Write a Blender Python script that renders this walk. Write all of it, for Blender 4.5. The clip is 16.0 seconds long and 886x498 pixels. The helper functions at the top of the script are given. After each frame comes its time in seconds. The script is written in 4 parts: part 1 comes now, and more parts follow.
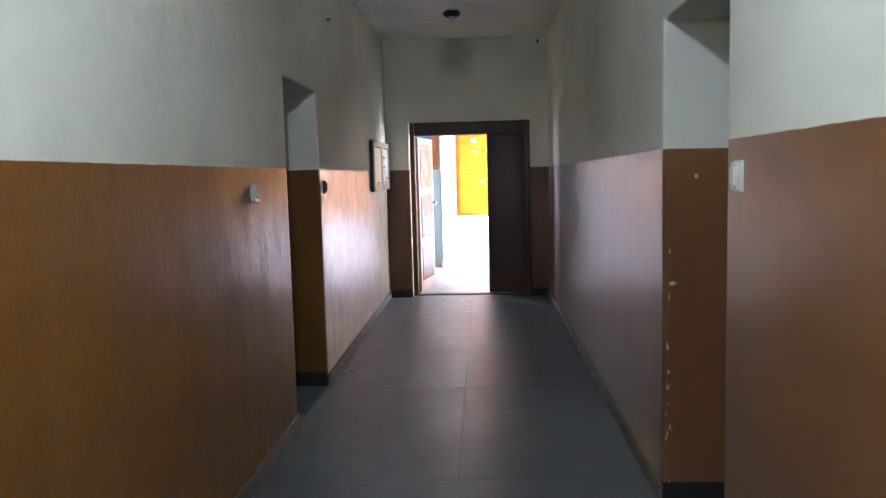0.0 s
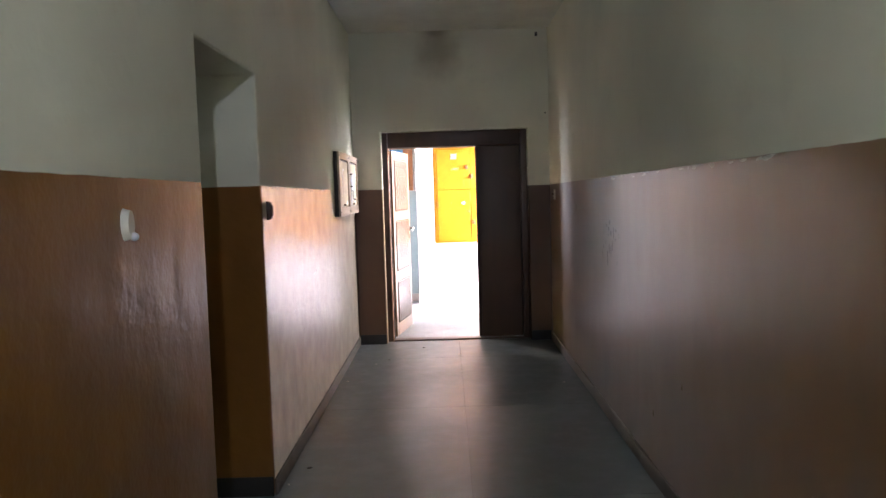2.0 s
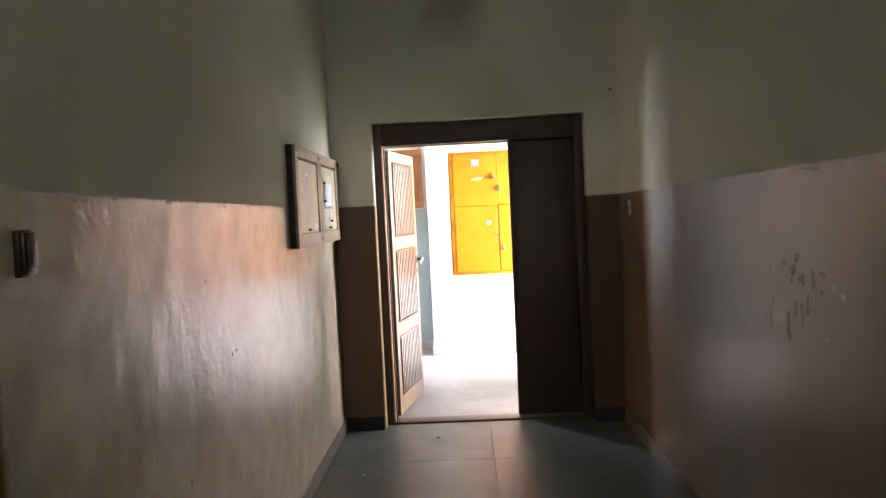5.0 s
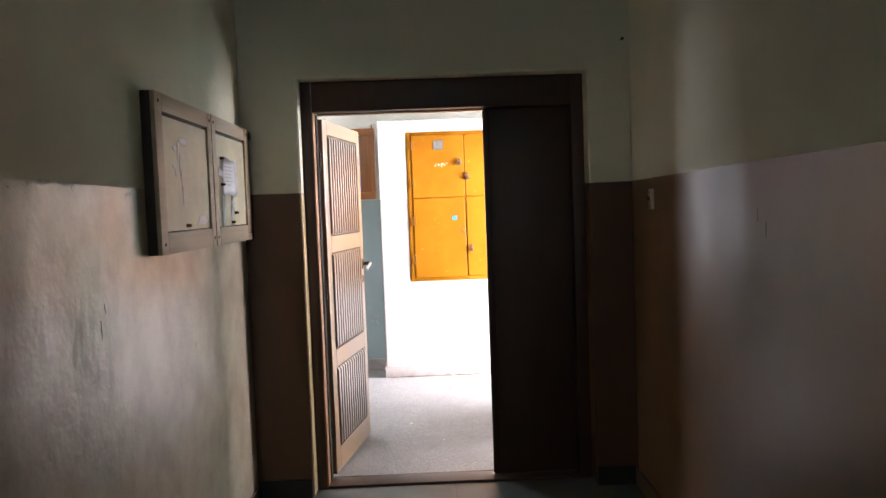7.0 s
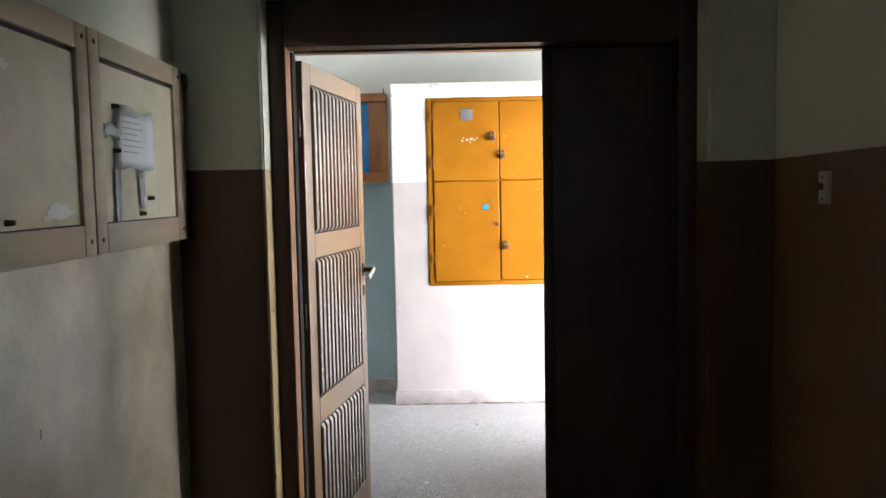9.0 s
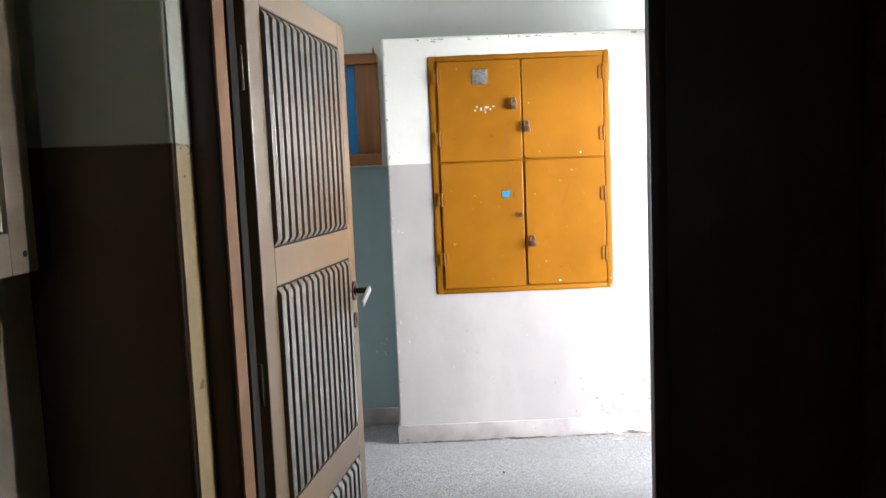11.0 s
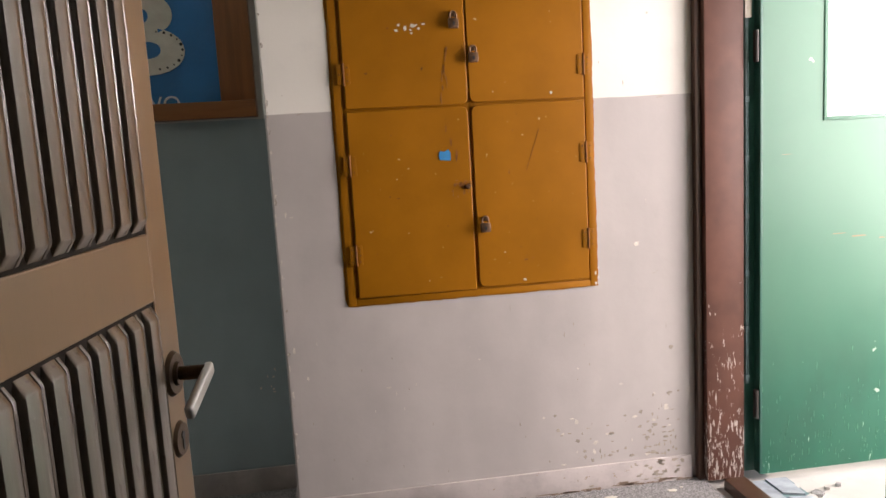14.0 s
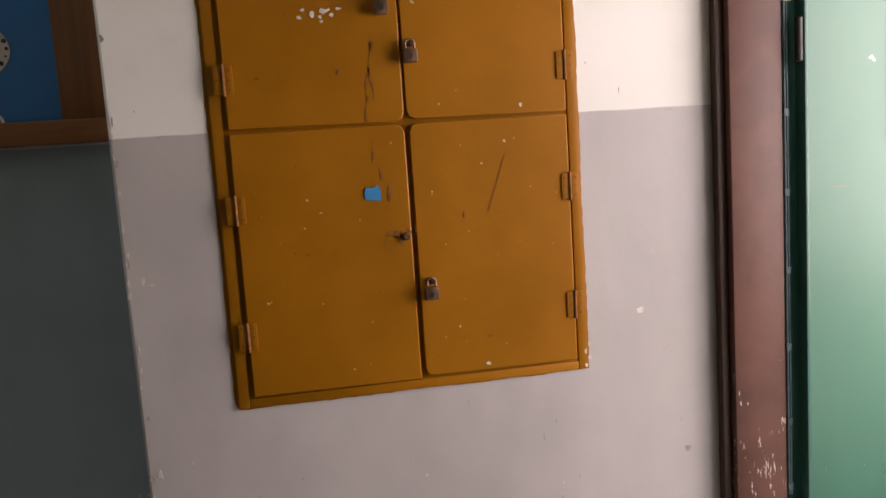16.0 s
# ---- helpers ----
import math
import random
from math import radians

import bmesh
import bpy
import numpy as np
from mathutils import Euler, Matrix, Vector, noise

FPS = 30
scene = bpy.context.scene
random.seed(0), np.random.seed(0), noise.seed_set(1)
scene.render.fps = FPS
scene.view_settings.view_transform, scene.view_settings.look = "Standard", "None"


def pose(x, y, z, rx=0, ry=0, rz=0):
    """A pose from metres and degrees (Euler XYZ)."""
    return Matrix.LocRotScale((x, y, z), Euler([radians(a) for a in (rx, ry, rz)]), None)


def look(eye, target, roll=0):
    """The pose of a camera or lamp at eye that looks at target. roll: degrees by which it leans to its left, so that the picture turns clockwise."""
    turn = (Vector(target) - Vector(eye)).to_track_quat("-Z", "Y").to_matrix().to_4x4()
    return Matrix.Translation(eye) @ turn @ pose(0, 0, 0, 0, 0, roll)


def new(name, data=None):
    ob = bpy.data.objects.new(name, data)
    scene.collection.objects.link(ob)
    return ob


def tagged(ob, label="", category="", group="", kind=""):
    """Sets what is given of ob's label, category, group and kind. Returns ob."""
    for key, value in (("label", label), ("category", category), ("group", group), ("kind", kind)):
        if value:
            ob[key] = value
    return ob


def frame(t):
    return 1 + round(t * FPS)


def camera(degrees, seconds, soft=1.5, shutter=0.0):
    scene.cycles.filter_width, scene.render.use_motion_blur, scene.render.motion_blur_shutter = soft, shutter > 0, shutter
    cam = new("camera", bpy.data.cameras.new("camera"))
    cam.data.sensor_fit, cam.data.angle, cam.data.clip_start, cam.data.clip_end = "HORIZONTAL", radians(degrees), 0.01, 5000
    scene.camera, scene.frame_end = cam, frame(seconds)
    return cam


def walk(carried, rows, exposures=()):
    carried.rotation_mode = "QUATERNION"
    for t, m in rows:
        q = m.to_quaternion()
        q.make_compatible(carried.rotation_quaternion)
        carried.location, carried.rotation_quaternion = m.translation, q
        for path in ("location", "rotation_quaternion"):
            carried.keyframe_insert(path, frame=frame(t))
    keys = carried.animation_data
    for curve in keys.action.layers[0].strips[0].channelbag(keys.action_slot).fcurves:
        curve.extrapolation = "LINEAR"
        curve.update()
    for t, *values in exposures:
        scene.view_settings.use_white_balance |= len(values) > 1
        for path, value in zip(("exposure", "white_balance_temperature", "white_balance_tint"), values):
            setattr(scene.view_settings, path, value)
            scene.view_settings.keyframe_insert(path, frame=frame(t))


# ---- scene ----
cam = camera(60.0, 16.0)
PATH = [
    (0, (0.218, 0.409, 1.586), (0.112, 2.396, 1.383), -1.5),
    (0.5, (0.137, 0.842, 1.575), (0.024, 2.833, 1.422), -1.0),
    (1, (0.013, 1.258, 1.583), (-0.005, 3.252, 1.437), -0.7),
    (1.5, (-0.007, 1.657, 1.558), (-0.009, 3.651, 1.408), -1.2),
    (2, (-0.032, 2.096, 1.557), (-0.044, 4.09, 1.41), -1.7),
    (2.5, (-0.052, 2.533, 1.559), (0.016, 4.528, 1.424), -2.5),
    (3, (-0.004, 2.983, 1.566), (0.025, 4.98, 1.457), -3.2),
    (3.5, (-0.06, 3.447, 1.529), (-0.042, 5.442, 1.391), -2.4),
    (4, (-0.069, 3.825, 1.553), (-0.041, 5.823, 1.456), -3.9),
    (4.2, (-0.053, 3.997, 1.552), (-0.068, 5.996, 1.484), -4.0),
    (6.3, (-0.074, 5.463, 1.494), (-0.147, 7.456, 1.346), -2.4),
    (6.5, (-0.084, 5.635, 1.516), (-0.104, 7.631, 1.383), -2.4),
    (7, (-0.038, 6.01, 1.509), (0.001, 8.006, 1.398), -2.1),
    (7.5, (-0.016, 6.392, 1.517), (-0.029, 8.389, 1.407), -1.3),
    (8, (-0.081, 6.753, 1.517), (-0.078, 8.749, 1.384), -1.1),
    (8.5, (-0.066, 7.097, 1.516), (-0.067, 9.092, 1.377), -1.1),
    (9, (-0.073, 7.396, 1.517), (-0.082, 9.39, 1.368), -1.1),
    (9.5, (-0.152, 7.697, 1.519), (-0.136, 9.69, 1.35), -1.1),
    (10, (-0.171, 7.939, 1.514), (-0.137, 9.931, 1.338), -2.2),
    (10.2, (-0.158, 8.069, 1.524), (-0.149, 10.061, 1.345), -2.5),
    (12.3, (-0.267, 9.066, 1.475), (-0.237, 11.056, 1.275), -2.2),
    (12.5, (-0.275, 9.158, 1.465), (-0.255, 11.149, 1.273), -1.8),
    (13, (-0.345, 9.483, 1.467), (-0.124, 11.461, 1.274), -2.4),
    (13.5, (-0.343, 9.686, 1.467), (-0.01, 11.635, 1.162), -3.0),
    (14, (-0.226, 9.914, 1.465), (0.05, 11.875, 1.182), -3.3),
    (14.1, (-0.214, 9.933, 1.466), (0.037, 11.899, 1.201), -3.4),
    (14.5, (-0.168, 10.127, 1.475), (0.083, 12.098, 1.247), -4.1),
    (15, (-0.138, 10.43, 1.478), (0.285, 12.369, 1.23), -4.0),
    (15.5, (-0.096, 10.584, 1.509), (0.36, 12.509, 1.213), -3.4),
    (16, (0.025, 10.736, 1.49), (0.369, 12.692, 1.251), -3.8),
]
walk(cam, [(t, look(eye, target, roll)) for t, eye, target, roll in PATH],
     [(0.0, 3.2, 5600, 28), (2.5, 3.15, 6300, 26), (4.0, 3.0, 6450, 21), (6.5, 2.18, 6450, 22), (7.5, 1.75, 6250, 18), (9.0, 1.28, 6050, 11), (10.0, 1.0, 5850, 9), (12.5, 0.3, 6150, 6), (13.0, 0.05, 6350, 12),
      (13.5, -0.2, 6650, 17), (14.0, -0.48, 6950, 19), (15.0, -0.82, 6850, 22), (16.0, -0.9, 6950, 23)])

# ---- light ----
world = bpy.data.worlds.new("sky")
scene.world = world
world.use_nodes = True
_wn, _wl = world.node_tree.nodes, world.node_tree.links
_sky = _wn.new("ShaderNodeTexSky")
_sky.sky_type = "NISHITA"
_sky.sun_disc = False
_sky.sun_elevation = radians(52)
_sky.sun_rotation = radians(14)
_wl.new(_sky.outputs["Color"], _wn["Background"].inputs["Color"])
_wn["Background"].inputs["Strength"].default_value = 0.15


def lamp(name, kind, energy, color, m, **more):
    data = bpy.data.lights.new(name, kind)
    data.energy, data.color = energy, color
    for key, value in more.items():
        if key == "angle":
            data.angle = value
        elif key == "size":
            data.size = value
        elif key == "size_y":
            data.shape, data.size_y = "RECTANGLE", value
        elif key == "spot":
            data.shadow_soft_size = value
    ob = new(name, data)
    ob.matrix_world = m
    return ob


# sun over the yard, from the far side of the open outer door
lamp("sun", "SUN", 4.0, (1.0, 0.95, 0.86), look((3.0, 20.0, 12.5), (1.2, 12.5, 0.0)), angle=radians(0.5))
# sky light that comes in by the outer doorway, and by the narrow window at the back of the alcove
lamp("doorway_daylight", "AREA", 300.0, (1.0, 0.95, 0.94), look((3.30, 11.86, 1.55), (0.0, 11.75, 1.05)), size=1.5, size_y=2.3)
lamp("yard_daylight", "AREA", 68.0, (1.0, 0.95, 0.94), look((2.65, 11.25, 1.75), (0.5, 12.8, 1.35)), size=0.9, size_y=1.7)
lamp("window_daylight", "AREA", 16.0, (0.92, 0.97, 1.0), look((-1.97, 13.14, 1.5), (-1.3, 10.0, 1.2)), size=0.5, size_y=1.15)
# the burning ceiling lamp over the start of the walk
lamp("ceiling_bulb", "POINT", 12.0, (0.84, 0.97, 1.0), pose(0.05, 0.62, 2.98), spot=0.05)


# ---- materials ----
def material(name):
    mat = bpy.data.materials.new(name)
    mat.use_nodes = True
    return mat, mat.node_tree.nodes, mat.node_tree.links, mat.node_tree.nodes["Principled BSDF"]


class Net:
    """Short names for building a node material."""

    def __init__(self, name):
        self.mat, self.n, self.l, self.bsdf = material(name)
        self.co = self.n.new("ShaderNodeTexCoord").outputs["Object"]

    def val(self, socket, v):
        if isinstance(v, bpy.types.NodeSocket):
            self.l.new(v, socket)
        else:
            socket.default_value = v

    def math(self, op, a, b=0.0, c=0.0, clamp=False):
        node = self.n.new("ShaderNodeMath")
        node.operation, node.use_clamp = op, clamp
        for s, v in zip(node.inputs, (a, b, c)):
            self.val(s, v)
        return node.outputs[0]

    def scaled(self, sx, sy, sz):
        node = self.n.new("ShaderNodeMapping")
        self.l.new(self.co, node.inputs["Vector"])
        node.inputs["Scale"].default_value = (sx, sy, sz)
        return node.outputs[0]

    def noise(self, scale, detail=3.0, rough=0.55, vec=None):
        node = self.n.new("ShaderNodeTexNoise")
        self.l.new(vec or self.co, node.inputs["Vector"])
        node.inputs["Scale"].default_value = scale
        node.inputs["Detail"].default_value = detail
        node.inputs["Roughness"].default_value = rough
        return node.outputs["Fac"]

    def ramp(self, fac, lo, hi, a=0.0, b=1.0):
        node = self.n.new("ShaderNodeMapRange")
        node.interpolation_type, node.clamp = "SMOOTHSTEP", True
        for key, v in (("Value", fac), ("From Min", lo), ("From Max", hi), ("To Min", a), ("To Max", b)):
            self.val(node.inputs[key], v)
        return node.outputs["Result"]

    def mix(self, fac, a, b):
        node = self.n.new("ShaderNodeMix")
        node.data_type = "RGBA"
        self.val(node.inputs[0], fac)
        for s, v in ((node.inputs[6], a), (node.inputs[7], b)):
            self.val(s, (*v, 1.0) if isinstance(v, tuple) else v)
        return node.outputs[2]

    def axis(self, k):
        node = self.n.new("ShaderNodeSeparateXYZ")
        self.l.new(self.co, node.inputs[0])
        return node.outputs[k]

    def random(self):
        return self.n.new("ShaderNodeObjectInfo").outputs["Random"]

    def bump(self, height, strength, distance=0.01):
        node = self.n.new("ShaderNodeBump")
        node.inputs["Strength"].default_value = strength
        node.inputs["Distance"].default_value = distance
        self.l.new(height, node.inputs["Height"])
        self.l.new(node.outputs[0], self.bsdf.inputs["Normal"])

    def done(self, color, rough=0.5, metal=0.0, spec=0.5):
        self.val(self.bsdf.inputs["Base Color"], (*color, 1.0) if isinstance(color, tuple) else color)
        self.val(self.bsdf.inputs["Roughness"], rough)
        self.val(self.bsdf.inputs["Metallic"], metal)
        self.val(self.bsdf.inputs["Specular IOR Level"], spec)
        return self.mat


def shade(c, k):
    return tuple(v * k for v in c)


def dado_paint(name, upper, lower, line, slope=0.0, axis=1, gloss=0.3, worn=(0.62, 0.56, 0.48), wear=0.3, pale_coat=None, spec=0.5, soot=None, rough_wall=0.3, grit=0.12, coat=0.0):
    """Lime-washed wall over a glossy oil-painted dado, with an uneven, chipped edge between them."""
    t = Net(name)
    z = t.axis(2)
    height = t.math("ADD", z, t.math("MULTIPLY", t.axis(axis), slope))
    edge = t.math("ADD", height, t.math("MULTIPLY", t.math("SUBTRACT", t.noise(9, 4), 0.5), 0.008))
    top = t.ramp(edge, line - 0.002, line + 0.002)
    big, mid = t.noise(0.9, 2), t.noise(5.0, 4, 0.6)
    streak = t.noise(3.0, 3, 0.5, t.scaled(1.0, 1.0, 0.3))
    up = t.mix(t.ramp(big, 0.1, 0.9), shade(upper, 0.86), shade(upper, 1.1))
    up = t.mix(t.ramp(mid, 0.55, 0.75, 0.0, 0.2), up, shade(upper, 0.75))
    low = t.mix(t.ramp(streak, 0.1, 0.9), shade(lower, 0.84), shade(lower, 1.16))
    low = t.mix(t.ramp(mid, 0.3, 0.85, 0.0, 0.3), low, shade(lower, 0.7))
    past_recess = 0.0
    if pale_coat:
        # a paler, rubbed coat past the recess; on the left its paleness includes daylight
        start, pale, amount = pale_coat
        past_recess = t.ramp(t.axis(1), start, start + 0.03)
        lightening = t.math("MULTIPLY", t.ramp(mid, 0.15, 0.85, 0.45 * amount, 1.05 * amount), past_recess)
        low = t.mix(lightening, low, pale)
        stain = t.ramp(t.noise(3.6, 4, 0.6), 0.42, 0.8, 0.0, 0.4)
        low = t.mix(t.math("MULTIPLY", stain, past_recess), low, shade(pale, 0.45))
    if wear > 0:
        # worn flakes, thickest just under the edge
        flake = t.math("ADD", t.noise(7, 6, 0.65, t.scaled(1, 1, 2.0)), t.ramp(edge, line - 0.055, line, 0.0, 0.15))
        flake = t.ramp(flake, 0.76 - 0.12 * wear, 0.775 - 0.12 * wear)
        low = t.mix(t.math("MULTIPLY", flake, past_recess) if pale_coat else flake, low, worn)
    color = t.mix(top, low, up)
    if soot:
        # soot risen from the lamp
        dx, dz = t.math("SUBTRACT", t.axis(0), soot[0]), t.math("SUBTRACT", z, soot[1])
        far = t.math("SQRT", t.math("ADD", t.math("MULTIPLY", dx, dx), t.math("MULTIPLY", t.math("MULTIPLY", dz, dz), 0.6)))
        far = t.math("ADD", far, t.math("MULTIPLY", t.math("SUBTRACT", t.noise(5, 4), 0.5), 0.25))
        color = t.mix(t.ramp(far, 0.04, 0.34, 0.5, 0.0), color, (0.16, 0.12, 0.08))
    rough = t.math("MULTIPLY_ADD", top, 0.6, gloss)
    if coat:
        # varnish over the oil paint alone
        t.val(t.bsdf.inputs["Coat Weight"], t.math("MULTIPLY", t.math("SUBTRACT", 1.0, top), coat))
        t.bsdf.inputs["Coat Roughness"].default_value = 0.285
    lumps = t.math("MULTIPLY_ADD", t.noise(2.6, 1, 0.3), 1.5, t.math("MULTIPLY", t.noise(6, 1, 0.35, t.scaled(1, 1, 0.6)), 0.5))
    lumps = t.math("ADD", lumps, t.math("MULTIPLY", t.noise(22, 2), grit))
    t.bump(lumps, rough_wall, 0.02)
    return t.done(color, rough, 0.0, t.math("SUBTRACT", spec, t.math("MULTIPLY", top, spec - 0.3)))


def plain_paint(name, base, rough=0.5, bump=0.25, var=0.15, scale=5.0, metal=0.0, chips=None, chip_at=0.72, stretch=(1, 1, 1), coat=0.0, coat_rough=0.16):
    """Painted or cast surface with two scales of mottling, and chips where given."""
    t = Net(name)
    v = t.scaled(*stretch)
    big, fine = t.noise(scale, 4, 0.6, v), t.noise(scale * 14, 3, 0.6, v)
    color = t.mix(t.ramp(big, 0.3, 0.7), shade(base, 1 - var), shade(base, 1 + var))
    color = t.mix(t.ramp(fine, 0.55, 0.8, 0.0, 0.35), color, shade(base, 0.7))
    if chips:
        chip = t.ramp(t.noise(scale * 5, 5, 0.7, v), chip_at, chip_at + 0.015)
        color = t.mix(chip, color, chips)
    t.bsdf.inputs["Coat Weight"].default_value = coat
    t.bsdf.inputs["Coat Roughness"].default_value = coat_rough
    t.bump(t.math("ADD", t.math("MULTIPLY", big, 0.6), t.math("MULTIPLY", fine, 0.25)), bump, 0.004)
    return t.done(color, t.math("MULTIPLY_ADD", big, 0.2, rough - 0.1), metal)


def wood(name, base, rough=0.4, along=2, scale=1.0, var=0.35):
    """Stained wood with grain along one axis."""
    t = Net(name)
    s = [18.0 * scale] * 3
    s[along] = 1.1 * scale
    grain = t.noise(1.6, 6, 0.65, t.scaled(*s))
    ring = t.noise(0.7, 3, 0.5, t.scaled(*[q * 0.4 for q in s]))
    color = t.mix(t.ramp(grain, 0.3, 0.72), shade(base, 1 - var), shade(base, 1 + var * 0.6))
    color = t.mix(t.ramp(ring, 0.5, 0.75, 0.0, 0.45), color, shade(base, 0.6))
    t.bump(grain, 0.18, 0.003)
    return t.done(color, t.math("MULTIPLY_ADD", grain, 0.18, rough - 0.08))


def terrazzo(name):
    t = Net(name)
    vor = t.n.new("ShaderNodeTexVoronoi")
    t.l.new(t.co, vor.inputs["Vector"])
    vor.inputs["Scale"].default_value = 210.0
    bw = t.n.new("ShaderNodeRGBToBW")
    t.l.new(vor.outputs["Color"], bw.inputs[0])
    chip = t.mix(t.ramp(bw.outputs[0], 0.25, 0.75), (0.108, 0.108, 0.108), (0.345, 0.342, 0.338))
    dirt = t.ramp(t.noise(1.6, 6, 0.65), 0.35, 0.7, 0.0, 0.75)
    color = t.mix(dirt, chip, (0.212, 0.208, 0.202))
    color = t.mix(t.ramp(t.noise(7, 5), 0.6, 0.72, 0.0, 0.5), color, (0.16, 0.14, 0.11))
    t.bump(t.math("ADD", t.noise(90, 2), t.noise(4, 3)), 0.15, 0.003)
    return t.done(color, t.math("MULTIPLY_ADD", dirt, 0.2, 0.42))


def lino(name):
    """Dark grey-green trodden floor with dull and polished patches."""
    t = Net(name)
    base = (0.108, 0.130, 0.130)
    big, mid, fine = t.noise(1.1, 5, 0.6), t.noise(7, 5, 0.65), t.noise(80, 3)
    color = t.mix(t.ramp(big, 0.32, 0.68), shade(base, 0.75), shade(base, 1.25))
    color = t.mix(t.ramp(mid, 0.5, 0.75, 0.0, 0.5), color, (0.15, 0.16, 0.15))
    color = t.mix(t.math("MULTIPLY", t.random(), 0.25), color, shade(base, 0.8))
    swell = t.math("MULTIPLY_ADD", t.noise(3.2, 0), 2.0, t.math("MULTIPLY", t.noise(9, 0), 0.5))
    t.bump(t.math("ADD", swell, t.math("MULTIPLY", t.noise(40, 0), 0.03)), 0.22, 0.007)
    return t.done(color, t.math("ADD", t.ramp(mid, 0.2, 0.8, 0.285, 0.44), t.ramp(big, 0.3, 0.7, 0.0, 0.1)))


def worn_post(name, base, flake, top):
    """Painted post whose paint has flaked off in upright slivers, most of it low down."""
    t = Net(name)
    z = t.axis(2)
    n = t.noise(30, 5, 0.7, t.scaled(2.2, 2.2, 0.5))
    n = t.math("ADD", t.math("MULTIPLY", n, 0.8), t.math("MULTIPLY", t.noise(7, 2), 0.2))
    n = t.math("SUBTRACT", n, t.ramp(z, 0.0, top, -0.01, 0.17))
    chip = t.ramp(n, 0.535, 0.555)
    mott = t.noise(6, 4)
    color = t.mix(t.ramp(mott, 0.3, 0.7), shade(base, 0.8), shade(base, 1.15))
    color = t.mix(chip, color, flake)
    t.bump(t.math("SUBTRACT", t.math("MULTIPLY", mott, 0.4), t.math("MULTIPLY", chip, 0.4)), 0.4, 0.003)
    return t.done(color, 0.5, 0.0, 0.3)


def green_paint(name):
    t = Net(name)
    base = (0.007, 0.10, 0.060)
    z = t.axis(2)
    big = t.noise(3, 4, 0.6, t.scaled(1, 1, 0.5))
    color = t.mix(t.ramp(big, 0.3, 0.7), shade(base, 0.85), shade(base, 1.12))
    # paler green higher up, more saturated towards the bottom, with an uneven border
    paler = t.math("ADD", t.ramp(z, 0.3, 0.85), t.math("MULTIPLY", t.math("SUBTRACT", t.noise(5, 4), 0.5), 0.5), 0.0, True)
    color = t.mix(t.math("MULTIPLY", paler, 0.78), color, (0.058, 0.165, 0.108))
    scr = t.math("SUBTRACT", t.noise(26, 4, 0.7, t.scaled(1.8, 1.8, 0.3)), t.ramp(z, 0.05, 0.8, 0.0, 0.2))
    color = t.mix(t.ramp(scr, 0.63, 0.66), color, (0.5, 0.66, 0.55))
    color = t.mix(t.ramp(t.noise(11, 3), 0.73, 0.75, 0.0, 0.7), color, (0.55, 0.65, 0.55))
    t.bump(t.math("ADD", big, t.math("MULTIPLY", t.noise(70, 2), 0.15)), 0.2, 0.004)
    return t.done(color, 0.38)


def ochre_steel(name):
    """Brush-painted ochre steel with rubbed, rusty smears."""
    t = Net(name)
    base = (0.290, 0.110, 0.002)
    big, fine = t.noise(3, 5, 0.6), t.noise(45, 3)
    color = t.mix(t.ramp(big, 0.3, 0.7), shade(base, 0.88), shade(base, 1.1))
    color = t.mix(t.ramp(fine, 0.6, 0.85, 0.0, 0.3), color, shade(base, 0.7))
    rust = t.ramp(t.noise(8, 5, 0.65, t.scaled(2.2, 1, 0.6)), 0.69, 0.76, 0.0, 0.8)
    color = t.mix(rust, color, (0.16, 0.06, 0.012))
    pale = t.ramp(t.noise(34, 2), 0.765, 0.775, 0.0, 0.8)
    color = t.mix(pale, color, (0.55, 0.42, 0.24))
    t.bump(t.math("ADD", t.math("MULTIPLY", big, 1.0), t.math("MULTIPLY", fine, 0.12)), 0.22, 0.004)
    return t.done(color, t.math("MULTIPLY_ADD", big, 0.2, 0.36), 0.0, 0.2)


def glass(name):
    t = Net(name)
    t.bsdf.inputs["Transmission Weight"].default_value = 1.0
    return t.done((0.98, 1.0, 0.99), 0.0)


def glow_sheet(name):
    """Self-lit white sheet, added in place of the sky's glare low over the yard."""
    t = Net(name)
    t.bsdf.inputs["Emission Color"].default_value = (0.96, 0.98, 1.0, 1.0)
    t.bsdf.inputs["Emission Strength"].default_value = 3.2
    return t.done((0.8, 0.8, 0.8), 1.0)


LIME = (0.74, 0.73, 0.60)
OIL = (0.225, 0.095, 0.018)
# left lime and far dado carry the hall's daylight in their colour
M_LEFT = dado_paint("lime_and_brown_oil_left", shade(LIME, 1.12), OIL, 1.655, 0.0062, 1, 0.28, wear=0.3, rough_wall=0.38, grit=0.32, pale_coat=(6.02, (0.82, 0.735, 0.57), 0.95), spec=0.65)
M_RIGHT = dado_paint("lime_and_brown_oil_right", LIME, (0.20, 0.087, 0.028), 1.690, 0.0085, 1, 0.28, wear=0.0, rough_wall=0.24, coat=0.25, grit=0.04, pale_coat=(3.96, (0.30, 0.235, 0.145), 0.25), spec=1.0)
# shade is mixed in: brown oil darkened against the bright doorway
M_END = dado_paint("lime_and_shaded_oil_end", LIME, (0.115, 0.055, 0.024), 1.604, 0.0, 0, 0.4, wear=0.0, soot=(-0.08, 3.02))
# worn reveal paint, with the outer door's light painted into the ochre
M_REVEAL = dado_paint("lit_reveal_lime_and_ochre_oil", LIME, (0.58, 0.43, 0.22), 1.604, 0.0, 0, 0.4, (0.25, 0.16, 0.08), 0.95)
